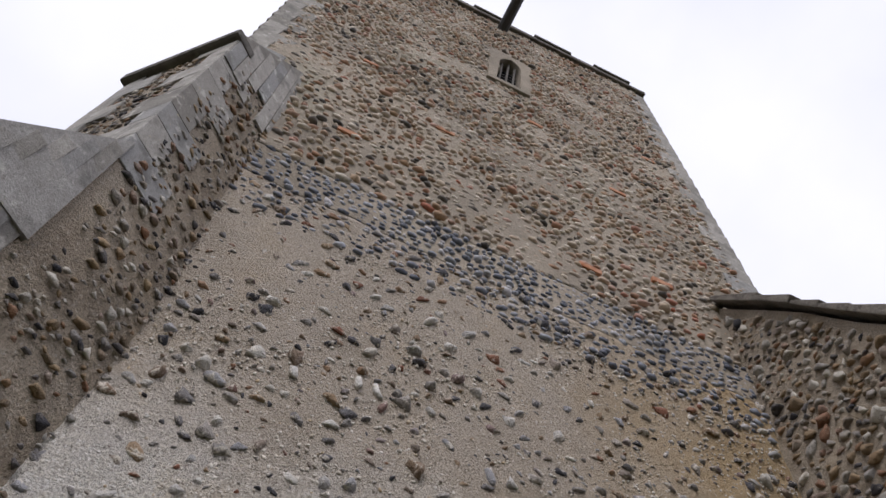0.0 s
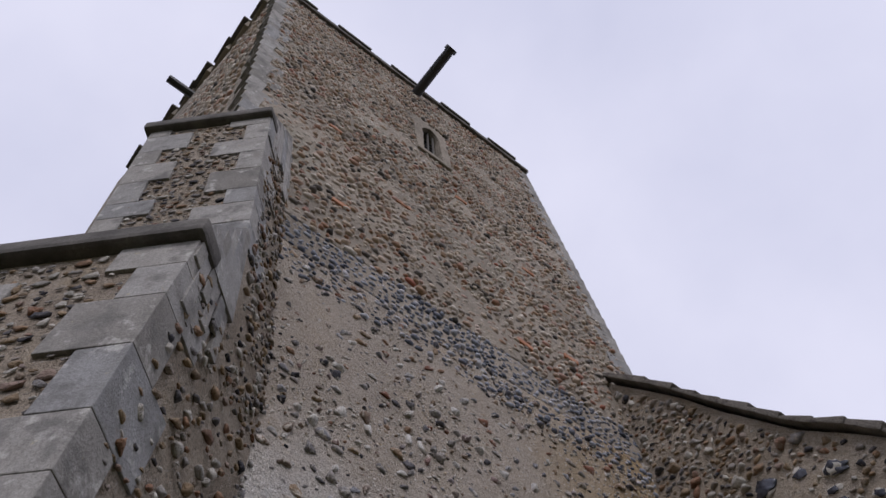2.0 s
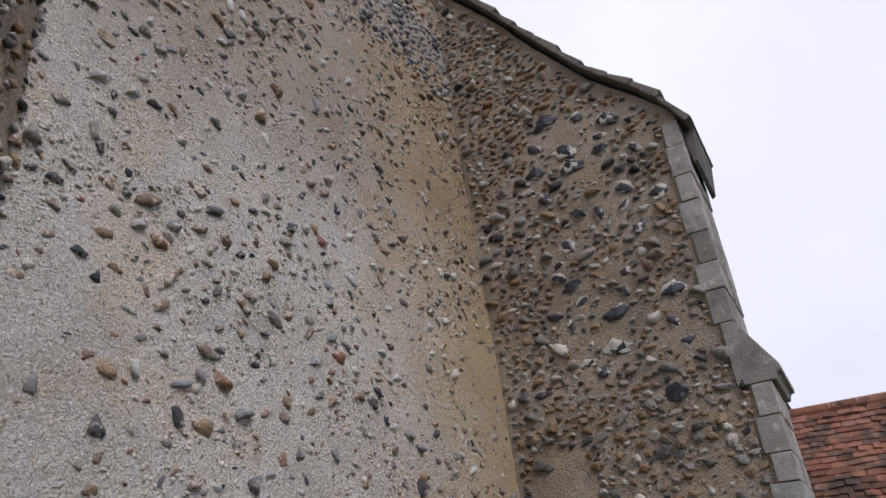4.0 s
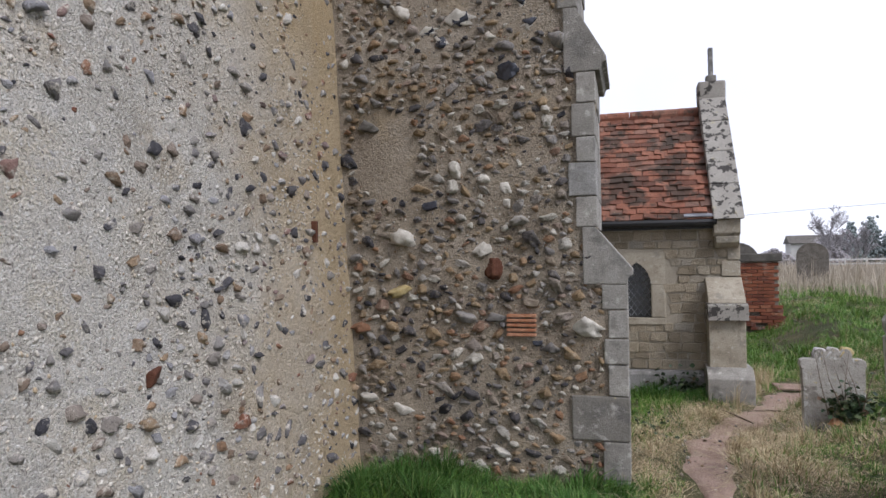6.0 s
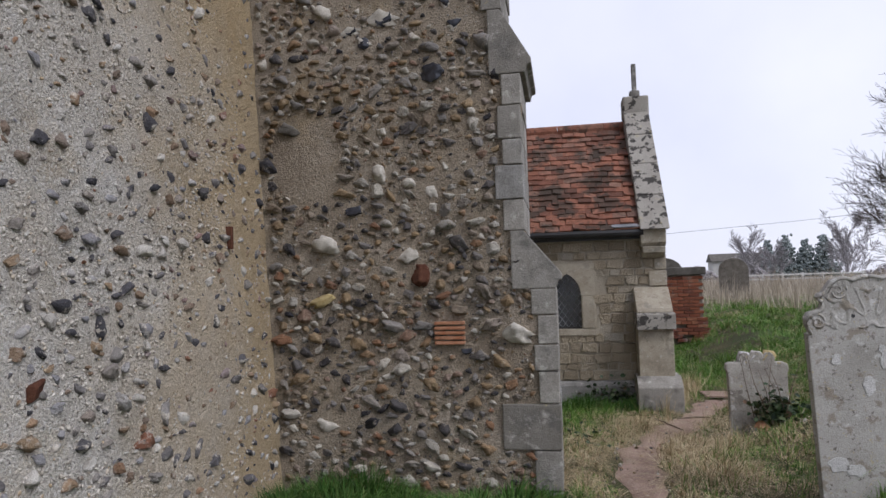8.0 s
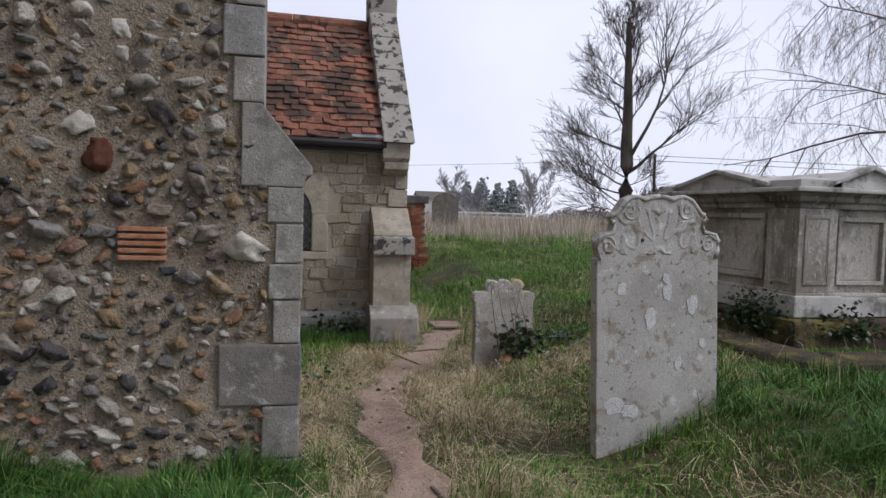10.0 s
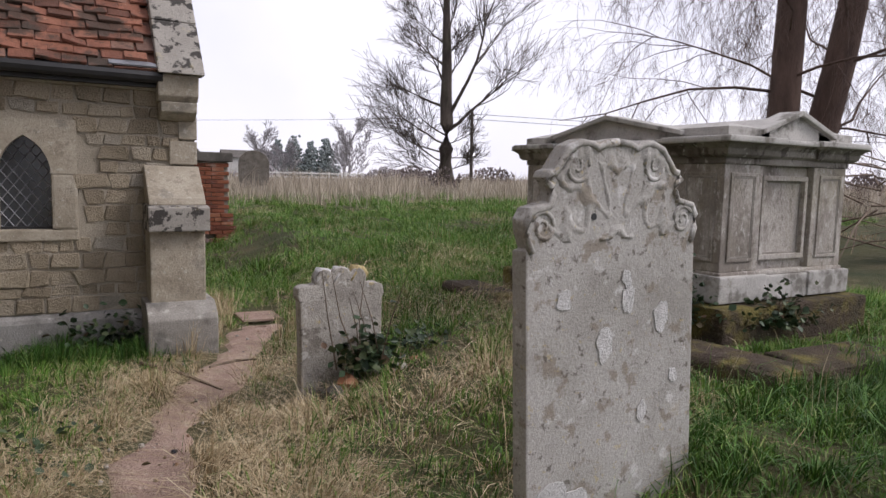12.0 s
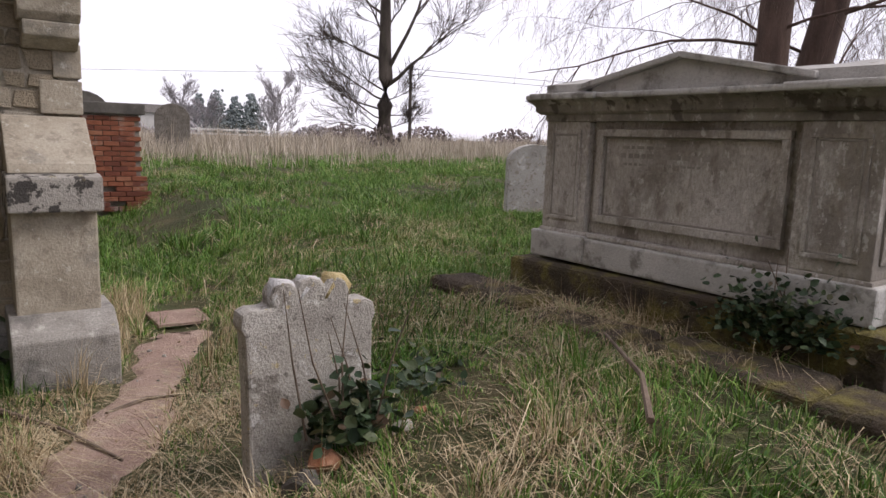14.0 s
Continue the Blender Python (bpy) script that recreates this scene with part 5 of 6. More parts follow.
bmesh.ops.subdivide_edges(bm, edges=[e for e in bm.edges if e.calc_length() > 0.1], cuts=3)
for v in bm.verts:
    v.co += noise.noise_vector(v.co * 6) * 0.008
o = part("slab", bm, "small_stone")
o.parent = small
for cx, cz, m_ in ((-0.115, 0.745, "lichen_white"), (0.0, 0.75, "lichen_white"), (0.115, 0.755, "lichen_gold")):
    v, f = STONES2[4]
    o = from_arrays("carved_knob", v * np.array((0.072, 0.095, 0.075)) + np.array((cx, -0.006, cz + 0.022)), f, m_, None, True)
    o.parent = small
small.rotation_euler = Euler((radians(-3), 0, radians(-3)))
small.scale = (0.93, 1, 1)


def plain_stone(name, x, y, z, w, h, yaw, round_top, mat_, label):
    r = root(name, (x, y, z), label, "headstone", "distant headstones")
    pts = [(w / 2, 0), (w / 2, h * 0.72)]
    pts += [(w / 2 * math.cos(t), h * 0.72 + h * 0.28 * math.sin(t) * round_top) for t in np.linspace(0.1, math.pi - 0.1, 11)]
    pts += [(-w / 2, h * 0.72), (-w / 2, 0)]
    o = part("slab", prism(pts, "y", -0.06, 0.06, 0.01), mat_)
    o.parent = r
    r.rotation_euler = Euler((radians(2), 0, radians(yaw)))
    return r


plain_stone("round_headstone", 6.0, 26.3, 0.5, 1.0, 1.55, -15, 1.0, "ledge", "old round-topped headstone among tall dry grass")
plain_stone("leaning_headstone", 6.75, 11.2, 0.30, 0.75, 0.98, -20, 0.8, "headstone", "pale lichened headstone half hidden by a tomb")
plain_stone("carved_headstone", 2.65, 19.5, 0.25, 1.0, 1.75, 0, 0.9, "dark_stone", "carved scroll-topped headstone rising over brickwork")

# ---- chest tomb ----
TX0, TX1, TY0, TY1 = 3.56, 4.74, 5.78, 7.66
tomb = root("chest_tomb", (4.15, 6.72, 0.3), "large grey pedimented chest tomb with panelled sides and corner pilasters", "tomb")
TZ = 0.0
P_, B0, B1, C0, C1 = 0.56, 0.56, 0.74, 1.37, 1.52
part("plinth", block(TX0 - 0.12, TY0 - 0.14, 0.10, TX1 + 0.12, TY1 + 0.14, P_ - 0.01, 0.03, 0.02), "moss", tomb, "dark mossy brick plinth")
part("base", block(TX0 - 0.035, TY0 - 0.035, B0, TX1 + 0.035, TY1 + 0.035, B1 - 0.03, 0.012, 0.004), "tomb_top", tomb)
part("base_mould", block(TX0 - 0.012, TY0 - 0.012, B1 - 0.03, TX1 + 0.012, TY1 + 0.012, B1, 0.01), "tomb", tomb)
part("body", block(TX0 + 0.05, TY0 + 0.05, B1, TX1 - 0.05, TY1 - 0.05, C0, 0.004), "tomb", tomb)
PW = 0.34
for (xa, xb) in ((TX0, TX0 + PW), (TX1 - PW, TX1)):
    for (yc0, yc1) in ((TY0, TY0 + PW), (TY1 - PW, TY1)):
        pil = part("pilaster", block(xa, yc0, B1, xb, yc1, C0, 0.006), "tomb", tomb)
        part("pilaster_foot", block(xa - 0.045, yc0 - 0.045, B0 + 0.003, xb + 0.045, yc1 + 0.045, B1 - 0.02, 0.012, 0.004), "tomb_top", pil)


def panel(face_axis, at_, u0, u1, z0, z1, sign, inset, material, mould=0.03):
    """A panel sunk behind a raised moulding on one side of the tomb."""
    def bx(a0, a1, b0, b1, d0, d1, m_, nm):
        d0, d1 = sorted((at_ + sign * d0, at_ + sign * d1))
        if face_axis == "x":
            return part(nm, block(d0, a0, b0, d1, a1, b1, 0.004), m_, tomb)
        return part(nm, block(a0, d0, b0, a1, d1, b1, 0.004), m_, tomb)
    bx(u0, u1, z0, z1, -0.02, 0.004, material, "panel")
    for a0, a1, b0, b1 in ((u0 - mould, u1 + mould, z0 - mould, z0), (u0 - mould, u1 + mould, z1, z1 + mould), (u0 - mould, u0, z0, z1), (u1, u1 + mould, z0, z1)):
        bx(a0, a1, b0, b1, -0.02, inset, "tomb", "panel_moulding")
    # thin dark strips inside the moulding: groove shade as colour, nothing is cut
    for a0, a1, b0, b1 in ((u0, u1, z0, z0 + 0.012), (u0, u1, z1 - 0.012, z1), (u0, u0 + 0.012, z0, z1), (u1 - 0.012, u1, z0, z1)):
        bx(a0, a1, b0, b1, 0.0, 0.007, "inscription", "panel_groove_shade")


panel("x", TX0 + 0.05, TY0 + PW + 0.09, TY1 - PW - 0.09, 0.85, 1.29, -1, 0.035, "tomb", 0.04)
panel("x", TX0, TY0 + 0.075, TY0 + PW - 0.07, 0.82, 1.30, -1, 0.010, "tomb", 0.02)
panel("x", TX0, TY1 - PW + 0.075, TY1 - 0.07, 0.82, 1.30, -1, 0.010, "tomb", 0.02)
panel("y", TY0, TX0 + 0.07, TX0 + PW - 0.08, 0.82, 1.30, -1, 0.010, "tomb", 0.02)
panel("y", TY0, TX1 - PW + 0.08, TX1 - 0.07, 0.82, 1.30, -1, 0.010, "tomb", 0.02)
panel("y", TY0 + 0.05, TX0 + PW + 0.06, TX1 - PW - 0.06, 0.83, 1.28, -1, 0.035, "tomb", 0.03)
for row, (zc, w, h) in enumerate(((1.235, 0.50, 0.016), (1.19, 0.56, 0.024), (1.145, 0.46, 0.012), (1.11, 0.26, 0.010))):
    y = 6.85 - w / 2
    while y < 6.85 + w / 2:
        q = rnd.uniform(0.018, 0.05)
        part("inscription_mark", block(TX0 + 0.045 - 0.0012, y, zc - h / 2, TX0 + 0.06, y + q, zc + h / 2, 0), "inscription", tomb)
        y += q + rnd.uniform(0.008, 0.02)
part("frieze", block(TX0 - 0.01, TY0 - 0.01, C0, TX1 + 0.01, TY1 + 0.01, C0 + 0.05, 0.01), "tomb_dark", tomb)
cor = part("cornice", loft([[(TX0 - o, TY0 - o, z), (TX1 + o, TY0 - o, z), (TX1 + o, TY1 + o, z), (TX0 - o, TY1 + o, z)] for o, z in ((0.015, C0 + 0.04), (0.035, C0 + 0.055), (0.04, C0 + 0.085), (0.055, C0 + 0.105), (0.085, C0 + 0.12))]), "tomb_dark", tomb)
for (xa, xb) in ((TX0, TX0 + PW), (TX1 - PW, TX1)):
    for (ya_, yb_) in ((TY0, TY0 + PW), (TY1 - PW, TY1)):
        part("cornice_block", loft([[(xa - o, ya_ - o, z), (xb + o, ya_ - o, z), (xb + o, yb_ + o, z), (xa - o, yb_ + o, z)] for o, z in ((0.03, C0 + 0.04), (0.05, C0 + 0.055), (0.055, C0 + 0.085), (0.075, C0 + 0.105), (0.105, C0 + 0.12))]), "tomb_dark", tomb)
        part("lid_block", block(xa - 0.125, ya_ - 0.125, C1 - 0.03, xb + 0.04, yb_ + 0.04, C1 + 0.006, 0.01, 0.004), "tomb_top", tomb)
        cap = part("corner_cap", loft([[(xa - o, ya_ - o, z), (xb + o - 0.04, ya_ - o, z), (xb + o - 0.04, yb_ + o - 0.04, z), (xa - o, yb_ + o - 0.04, z)] for o, z in ((0.03, C1), (0.03, C1 + 0.06), (-0.12, C1 + 0.10))]), "tomb_top", tomb)
part("lid", block(TX0 - 0.10, TY0 - 0.10, C1 - 0.03, TX1 + 0.10, TY1 + 0.10, C1, 0.01, 0.004), "tomb_top", tomb)
mid_y, mid_x = (TY0 + TY1) / 2, (TX0 + TX1) / 2
gable = [(-0.62, C1), (0.62, C1), (0.62, C1 + 0.03), (0.0, C1 + 0.15), (-0.62, C1 + 0.03)]
part("lid_pediment", prism([(mid_y + a, z) for a, z in gable], "x", TX0 - 0.03, TX1 + 0.03, 0.008), "tomb_top", tomb)
part("lid_cross_pediment", prism([(mid_x + a * 0.55, z + 0.001) for a, z in gable], "y", TY0 - 0.03, TY1 + 0.03, 0.008), "tomb_top", tomb)
for s in (-1, 1):
    part("pediment_rail", prism([(mid_y, C1 + 0.15), (mid_y, C1 + 0.182), (mid_y + s * 0.66, C1 + 0.05), (mid_y + s * 0.66, C1 + 0.02)], "x", TX0 - 0.065, TX0 + 0.1, 0.006), "tomb_top", tomb)
    part("pediment_rail", prism([(mid_x, C1 + 0.151), (mid_x, C1 + 0.183), (mid_x + s * 0.36, C1 + 0.052), (mid_x + s * 0.36, C1 + 0.022)], "y", TY0 - 0.065, TY0 + 0.1, 0.006), "tomb_top", tomb)
# mossy kerb round the tomb
for n_, (a, b, c, d) in enumerate(((3.0, 5.0, 3.32, 5.7), (3.03, 5.72, 3.34, 6.45), (2.98, 6.48, 3.28, 7.2), (3.0, 7.23, 3.30, 8.05), (3.36, 5.0, 4.2, 5.34), (4.22, 5.03, 5.1, 5.36))):
    k_ = tagged(part("kerb_stone", block(a, b, 0.1, c, d, 0.41 - 0.015 * (n_ % 3), 0.05, 0.03), "moss"), "long mossy kerb stone edging a chest tomb", "kerb", "tomb kerb")

# flat stone and loose bricks, fallen sticks
tagged(part("flagstone", block(1.72, 9.55, -0.14, 2.1, 9.95, ground_z(1.9, 9.75) + 0.05, 0.02, 0.02), "earth"), "flat pinkish flagstone sunk in the turf", "stone")
for (x, y, z, s, m_) in ((1.66, 6.74, 0.08, 0.07, "orange_brick"), (1.55, 6.70, 0.0, 0.09, "dark_stone"), (2.0, 6.75, 0.12, 0.05, "cortex"), (2.12, 6.8, 0.14, 0.04, "orange_brick")):
    v, f = lumpy(ICO2, int(x * 100), 0.4)
    o = from_arrays("rubble_lump", v * np.array((s, s * 0.8, s * 0.8)) + np.array((x, y, z)), f, m_)
    tagged(o, "broken lump of brick or stone by a headstone", "rubble", "loose rubble")
for pts in (((0.72, 8.35, 0.0), (0.95, 7.95, 0.02), (1.12, 7.55, 0.03)), ((0.55, 4.6, 0.02), (0.6, 4.2, 0.03), (0.585, 3.95, 0.03)), ((1.15, 8.1, 0.02), (1.35, 8.2, 0.05), (1.5, 8.15, 0.05)), ((2.4, 5.9, 0.32), (2.6, 6.1, 0.4), (2.85, 6.5, 0.4))):
    pts = [(x, y, ground_z(x, y) + 0.02 + dz * 0.3) for x, y, dz in pts]
    tagged(part("fallen_stick", tube(pts, [0.014, 0.011, 0.006], 6), "twig"), "bare fallen stick lying on the grass", "stick", "fallen sticks")


g = random.Random(9)
mats_ = []
for k in range(260):
    y = g.uniform(2.5, 9.3)
    x = g.gauss(0, 0.16) + next((a + (c - a) * (y - b) / (d - b) for (a, b), (c, d) in zip(PATH_LINE, PATH_LINE[1:]) if b <= y <= d), 0.5)
    r = 0.006 + 0.018 * g.random() ** 2.5
    mats_.append(Matrix.Translation((x, y, ground_z(x, y) + 0.022)) @ Euler((g.random() * 6, g.random() * 6, g.random() * 6)).to_matrix().to_4x4() @ Matrix.Diagonal((r, r * 0.8, r * 0.6, 1)))
tagged(joined_stones("path_pebbles", mats_, STONES1, "flint_joined", None), "small flints and crumbs of brick strewn on the path", "pebbles", kind="stuff")


# ---- grass ----
STEP = 0.1
TURF_Z = np.array([[ground_z(-2.6 + STEP * i, 0.9 + STEP * j) for i in range(196)] for j in range(242)])


def path_gaps(xy):
    """How far many places lie from the path's middle line."""
    best = np.full(len(xy), 9.0)
    for (a, b), (c, d) in zip(PATH_LINE[:-1], PATH_LINE[1:]):
        t = np.clip(((xy[:, 0] - a) * (c - a) + (xy[:, 1] - b) * (d - b)) / ((c - a) ** 2 + (d - b) ** 2), 0, 1)
        best = np.minimum(best, np.hypot(xy[:, 0] - a - t * (c - a), xy[:, 1] - b - t * (d - b)))
    return best


def heights_at(xy):
    """The ground's height under many places: from a fine net near the church, one by one beyond it."""
    gx, gy = (xy[:, 0] + 2.6) / STEP, (xy[:, 1] - 0.9) / STEP
    inside = (gx >= 0) & (gx < 194.9) & (gy >= 0) & (gy < 240.9)
    i, j = np.clip(gx, 0, 194).astype(int), np.clip(gy, 0, 240).astype(int)
    a, b = gx - i, gy - j
    z = (TURF_Z[j, i] * (1 - a) + TURF_Z[j, i + 1] * a) * (1 - b) + (TURF_Z[j + 1, i] * (1 - a) + TURF_Z[j + 1, i + 1] * a) * b
    for k in np.nonzero(~inside)[0]:
        z[k] = ground_z(float(xy[k, 0]), float(xy[k, 1]))
    return z


def blades(name, spots, heights, widths, material, label, lean_=0.45, tuft_scale=1.7, clump=0.17, fall=0.0):
    """Blades that lean out of their clump's middle; fall: how far the tips hang down again."""
    n = len(spots)
    xy = np.array(spots)
    z = heights_at(xy)
    cell = np.floor(xy / clump)
    seed_ = np.abs(np.sin(cell[:, 0] * 127.1 + cell[:, 1] * 311.7) * 43758.5453) % 1.0
    seed2 = np.abs(np.sin(cell[:, 0] * 269.5 + cell[:, 1] * 183.3) * 24634.6345) % 1.0
    mid_ = (cell + 0.3 + 0.4 * np.stack([seed_, seed2], 1)) * clump
    away = xy - mid_
    near_mid = np.clip(1 - np.hypot(away[:, 0], away[:, 1]) / clump, 0, 1)
    xy = mid_ + away * (0.62 + 0.3 * seed_)[:, None]
    off_path = path_gaps(xy) > 0.09 + 0.13 * seed_
    off_path |= rng.random(n) < 0.07
    az = np.arctan2(away[:, 1], away[:, 0]) + rng.normal(0, 0.7, n)
    sway = np.array([3.0 * noise.noise(Vector((a * 0.7, b * 0.7, 57))) for a, b in spots])
    az = np.where(rng.random(n) < 0.35, sway * 2.0 + rng.normal(0, 0.4, n), az)
    tuft = np.array([max(0.25, 0.8 + 0.9 * noise.noise(Vector((a * tuft_scale, b * tuft_scale, 17))) + 0.5 * noise.noise(Vector((a * tuft_scale * 2.6, b * tuft_scale * 2.6, 27)))) for a, b in spots])
    h = heights * rng.uniform(0.55, 1.25, n) * tuft * (0.55 + 0.75 * seed2) * (0.75 + 0.5 * near_mid)
    w = widths * rng.uniform(0.7, 1.3, n) * off_path
    h = np.where(off_path, h, 0.004)
    bend = np.abs(rng.normal(0, lean_, n)) * h
    fx = rng.uniform(0, 6.2832, n)
    base = np.stack([xy[:, 0], xy[:, 1], z - 0.01], 1)
    side = np.stack([np.cos(fx), np.sin(fx), np.zeros(n)], 1) * w[:, None]
    out = np.stack([np.cos(az), np.sin(az), np.zeros(n)], 1)
    up = np.array((0, 0, 1.0))
    v0, v1 = base - side, base + side
    m = base + out * (bend * 0.34)[:, None] + up * (h * (0.62 - 0.3 * fall))[:, None]
    v2, v3 = m - side * 0.7, m + side * 0.7
    tip = base + out * bend[:, None] + up * (np.sqrt(np.maximum(h * h - 0.5 * bend * bend, 0.05 * h * h)) * (1 - fall * rng.random(n)))[:, None]
    verts = np.stack([v0, v1, v3, v2, tip], 1).reshape(-1, 3)
    i = np.arange(n) * 5
    me = bpy.data.meshes.new(name)
    quads = np.stack([i, i + 1, i + 2, i + 3], 1)
    tris = np.stack([i + 3, i + 2, i + 4], 1)
    me.vertices.add(len(verts))
    me.vertices.foreach_set("co", verts.ravel())
    loops = np.concatenate([quads.ravel(), tris.ravel()])
    me.loops.add(len(loops))
    me.loops.foreach_set("vertex_index", loops.astype(np.int32))
    starts = np.concatenate([np.arange(n) * 4, n * 4 + np.arange(n) * 3]).astype(np.int32)
    me.polygons.add(2 * n)
    me.polygons.foreach_set("loop_start", starts)
    me.update(calc_edges=True)
    me.validate()
    me.materials.append(M[material])
    return tagged(new(name, me), label, "grass", kind="stuff")


def blocked(x, y):
    if x < -2.05 or (x < 0.0 and 4.98 < y < 5.9) or (x < 1.32 and y > 9.0 and y < 12) or (x < -0.9 and y > 5):
        return True
    if 1.43 < x < 2.2 and 4.79 < y < 4.88 or 1.4 < x < 1.97 and 6.88 < y < 7.0 or 0.78 < x < 1.33 and 8.57 < y < 9.1:
        return True
    if 3.42 < x < 4.88 and 5.6 < y < 7.85 or 2.98 < x < 3.33 and 5 < y < 8.05 and rnd.random() < 0.85:
        return True
    return y < 2 and x < -1.1


def strew(n, x0, x1, y0, y1, chance):
    out = []
    X, Y, R = rng.uniform(x0, x1, n), rng.uniform(y0, y1, n), rng.random(n)
    for x, y, r in zip(X.tolist(), Y.tolist(), R.tolist()):
        if not blocked(x, y) and r < chance(x, y):
            out.append((x, y))
    return out


def dryness(x, y):
    d = path_distance(x, y)
    n = noise.noise(Vector((x * 0.8, y * 0.8, 11))) + 0.5 * noise.noise(Vector((x * 2.2, y * 2.2, 5)))
    v = 0.55 * n + 0.62 * math.exp(-(d / 0.75) ** 2) + 0.20 * math.exp(-((x - 1.6) ** 2 + (y - 6.2) ** 2) / 2.2) + 0.3 * math.exp(-((x - 2.9) ** 2) / 0.12 - ((y - 6.9) / 1.2) ** 2)
    if x < 0.1 and y < 5.1:
        v -= 0.7
    v -= 0.75 * smooth01((x - 2.1) / 0.5) * smooth01((5.9 - y) / 0.8) + 0.35 * smooth01((y - 8.5) / 1.5) + 0.5 * smooth01((0.25 - x) / 0.4) * smooth01((y - 6.8) / 0.8)
    return v


def bare(x, y):
    return smooth01((path_distance(x, y) - 0.10 - 0.10 * noise.noise(Vector((x * 2.5, y * 2.5, 1)))) / 0.14)


near = strew(330000, -2.1, 6.5, 1.2, 12.5, lambda x, y: bare(x, y) * (0.95 - 0.9 * smooth01(dryness(x, y) * 1.6)))
blades("green_grass", near, 0.12, 0.0028, "grass", "lush green churchyard grass", 0.9, fall=0.3)
tall = strew(40000, -2.1, 6.5, 1.2, 13, lambda x, y: bare(x, y) * (1.0 if (x < 0.0 and 3.9 < y < 5.1) else 0.75 * smooth01((noise.noise(Vector((x * 0.9, y * 0.9, 21))) - 0.05) * 4)))
tall += strew(22000, 2.15, 5.0, 2.6, 5.0, lambda x, y: 0.8)
blades("long_grass", tall, 0.22, 0.003, "dark_grass", "long tufted green grass", 1.0, clump=0.24, fall=0.5)
dry = strew(170000, -0.6, 6.0, 2.5, 12, lambda x, y: (0.04 + 0.96 * bare(x, y)) * 0.8 * smooth01((dryness(x, y) + 0.22) * 1.5))
blades("dead_grass", dry, 0.085, 0.0023, "straw", "matted straw-coloured dead grass", 1.3, fall=0.6)
litter = strew(42000, -0.1, 4.0, 3.0, 10.5, lambda x, y: smooth01((dryness(x, y) + 0.1) * 1.6) * (0.04 + 0.96 * bare(x, y)))
blades("flat_straw", litter, 0.13, 0.0022, "straw", "bleached straw lying flat on the turf", 3.0, fall=0.97)
stalks = strew(2600, 0.5, 6.0, 3.0, 12, lambda x, y: bare(x, y) * 0.5)
blades("dry_stalks", stalks[::2], 0.32, 0.0014, "straw", "thin dry grass stalks", 0.5)
mid = strew(190000, -1.0, 16.0, 11.5, 24, lambda x, y: 0.9 * smooth01(0.75 + noise.noise(Vector((x * 0.5, y * 0.5, 31)))))
blades("field_grass", mid, 0.20, 0.0045, "grass", "rough green grass on the rise", 1.0, 0.9, 0.4, 0.5)
mid_dry = strew(46000, -1.0, 14.0, 8.5, 22, lambda x, y: 0.9 * smooth01(2.4 * (noise.noise(Vector((x * 0.8, y * 0.8, 41))) - 0.06)))
blades("field_straw", mid_dry, 0.24, 0.0035, "straw", "dry tussocks among the green", 1.3, 0.9, 0.5, 0.7)
tufts = []
for cx, cy, rr, cnt in ((0.05, 6.35, 0.22, 900), (0.25, 5.9, 0.16, 700), (1.15, 5.75, 0.2, 900), (0.95, 7.0, 0.18, 700), (1.25, 6.6, 0.16, 600), (3.16, 6.4, 0.16, 900), (3.2, 7.0, 0.2, 1200), (3.15, 7.6, 0.16, 800), (3.1, 5.6, 0.14, 600), (3.4, 7.3, 0.1, 500), (3.38, 6.7, 0.1, 500), (3.3, 6.0, 0.1, 400), (0.05, 5.4, 0.12, 700), (0.95, 6.2, 0.12, 600), (0.3, 7.2, 0.2, 900), (0.62, 7.7, 0.15, 600), (1.6, 7.6, 0.2, 600), (2.2, 6.2, 0.2, 700), (0.2, 4.6, 0.2, 600), (0.95, 4.3, 0.2, 700), (1.9, 8.0, 0.25, 700), (2.6, 5.2, 0.2, 500), (3.8, 9.6, 0.4, 1000), (2.9, 10.4, 0.4, 1000), (5.0, 11.0, 0.5, 1200), (4.4, 10.2, 0.3, 700), (2.3, 9.3, 0.25, 600)):
    tufts += [(cx + rng.normal(0, rr), cy + rng.normal(0, rr)) for _ in range(cnt)]
blades("straw_tufts", [p for p in tufts if not (1.43 < p[0] < 2.2 and 4.75 < p[1] < 4.9)], 0.2, 0.002, "straw", "combed-over tufts of bleached dead grass", 1.5, clump=0.3, fall=0.8)
reeds = strew(120000, 0.0, 46.0, 18.5, 48, lambda x, y: 0.95 * smooth01((y - 18 - 2.5 * noise.noise(Vector((x * 0.4, y * 0.4, 3)))) / 6))
reeds += strew(26000, 13.0, 46.0, 10.0, 24, lambda x, y: smooth01((x - 13 - (24 - y) * 0.2) / 4))
blades("pale_field_grass", reeds, 0.62, 0.008, "reed", "tall pale winter grass across the field", 0.35, clump=0.7)
verge = strew(7000, 1.0, 2.2, 8.4, 10.5, lambda x, y: smooth01((path_distance(x, y) - 0.22) / 0.1) * (0.9 if x < 1.75 else 0.3))
blades("verge_straw", verge, 0.26, 0.002, "straw", "tall dry grass by the buttress foot", 0.5)
edge_tufts = strew(6000, -0.9, 0.95, 8.55, 9.05, lambda x, y: 0.9)
blades("wall_foot_grass", edge_tufts, 0.16, 0.003, "dark_grass", "dark green grass along the vestry foot", 0.6)
foot = strew(9000, -2.0, 0.0, 4.3, 4.98, lambda x, y: 0.9)
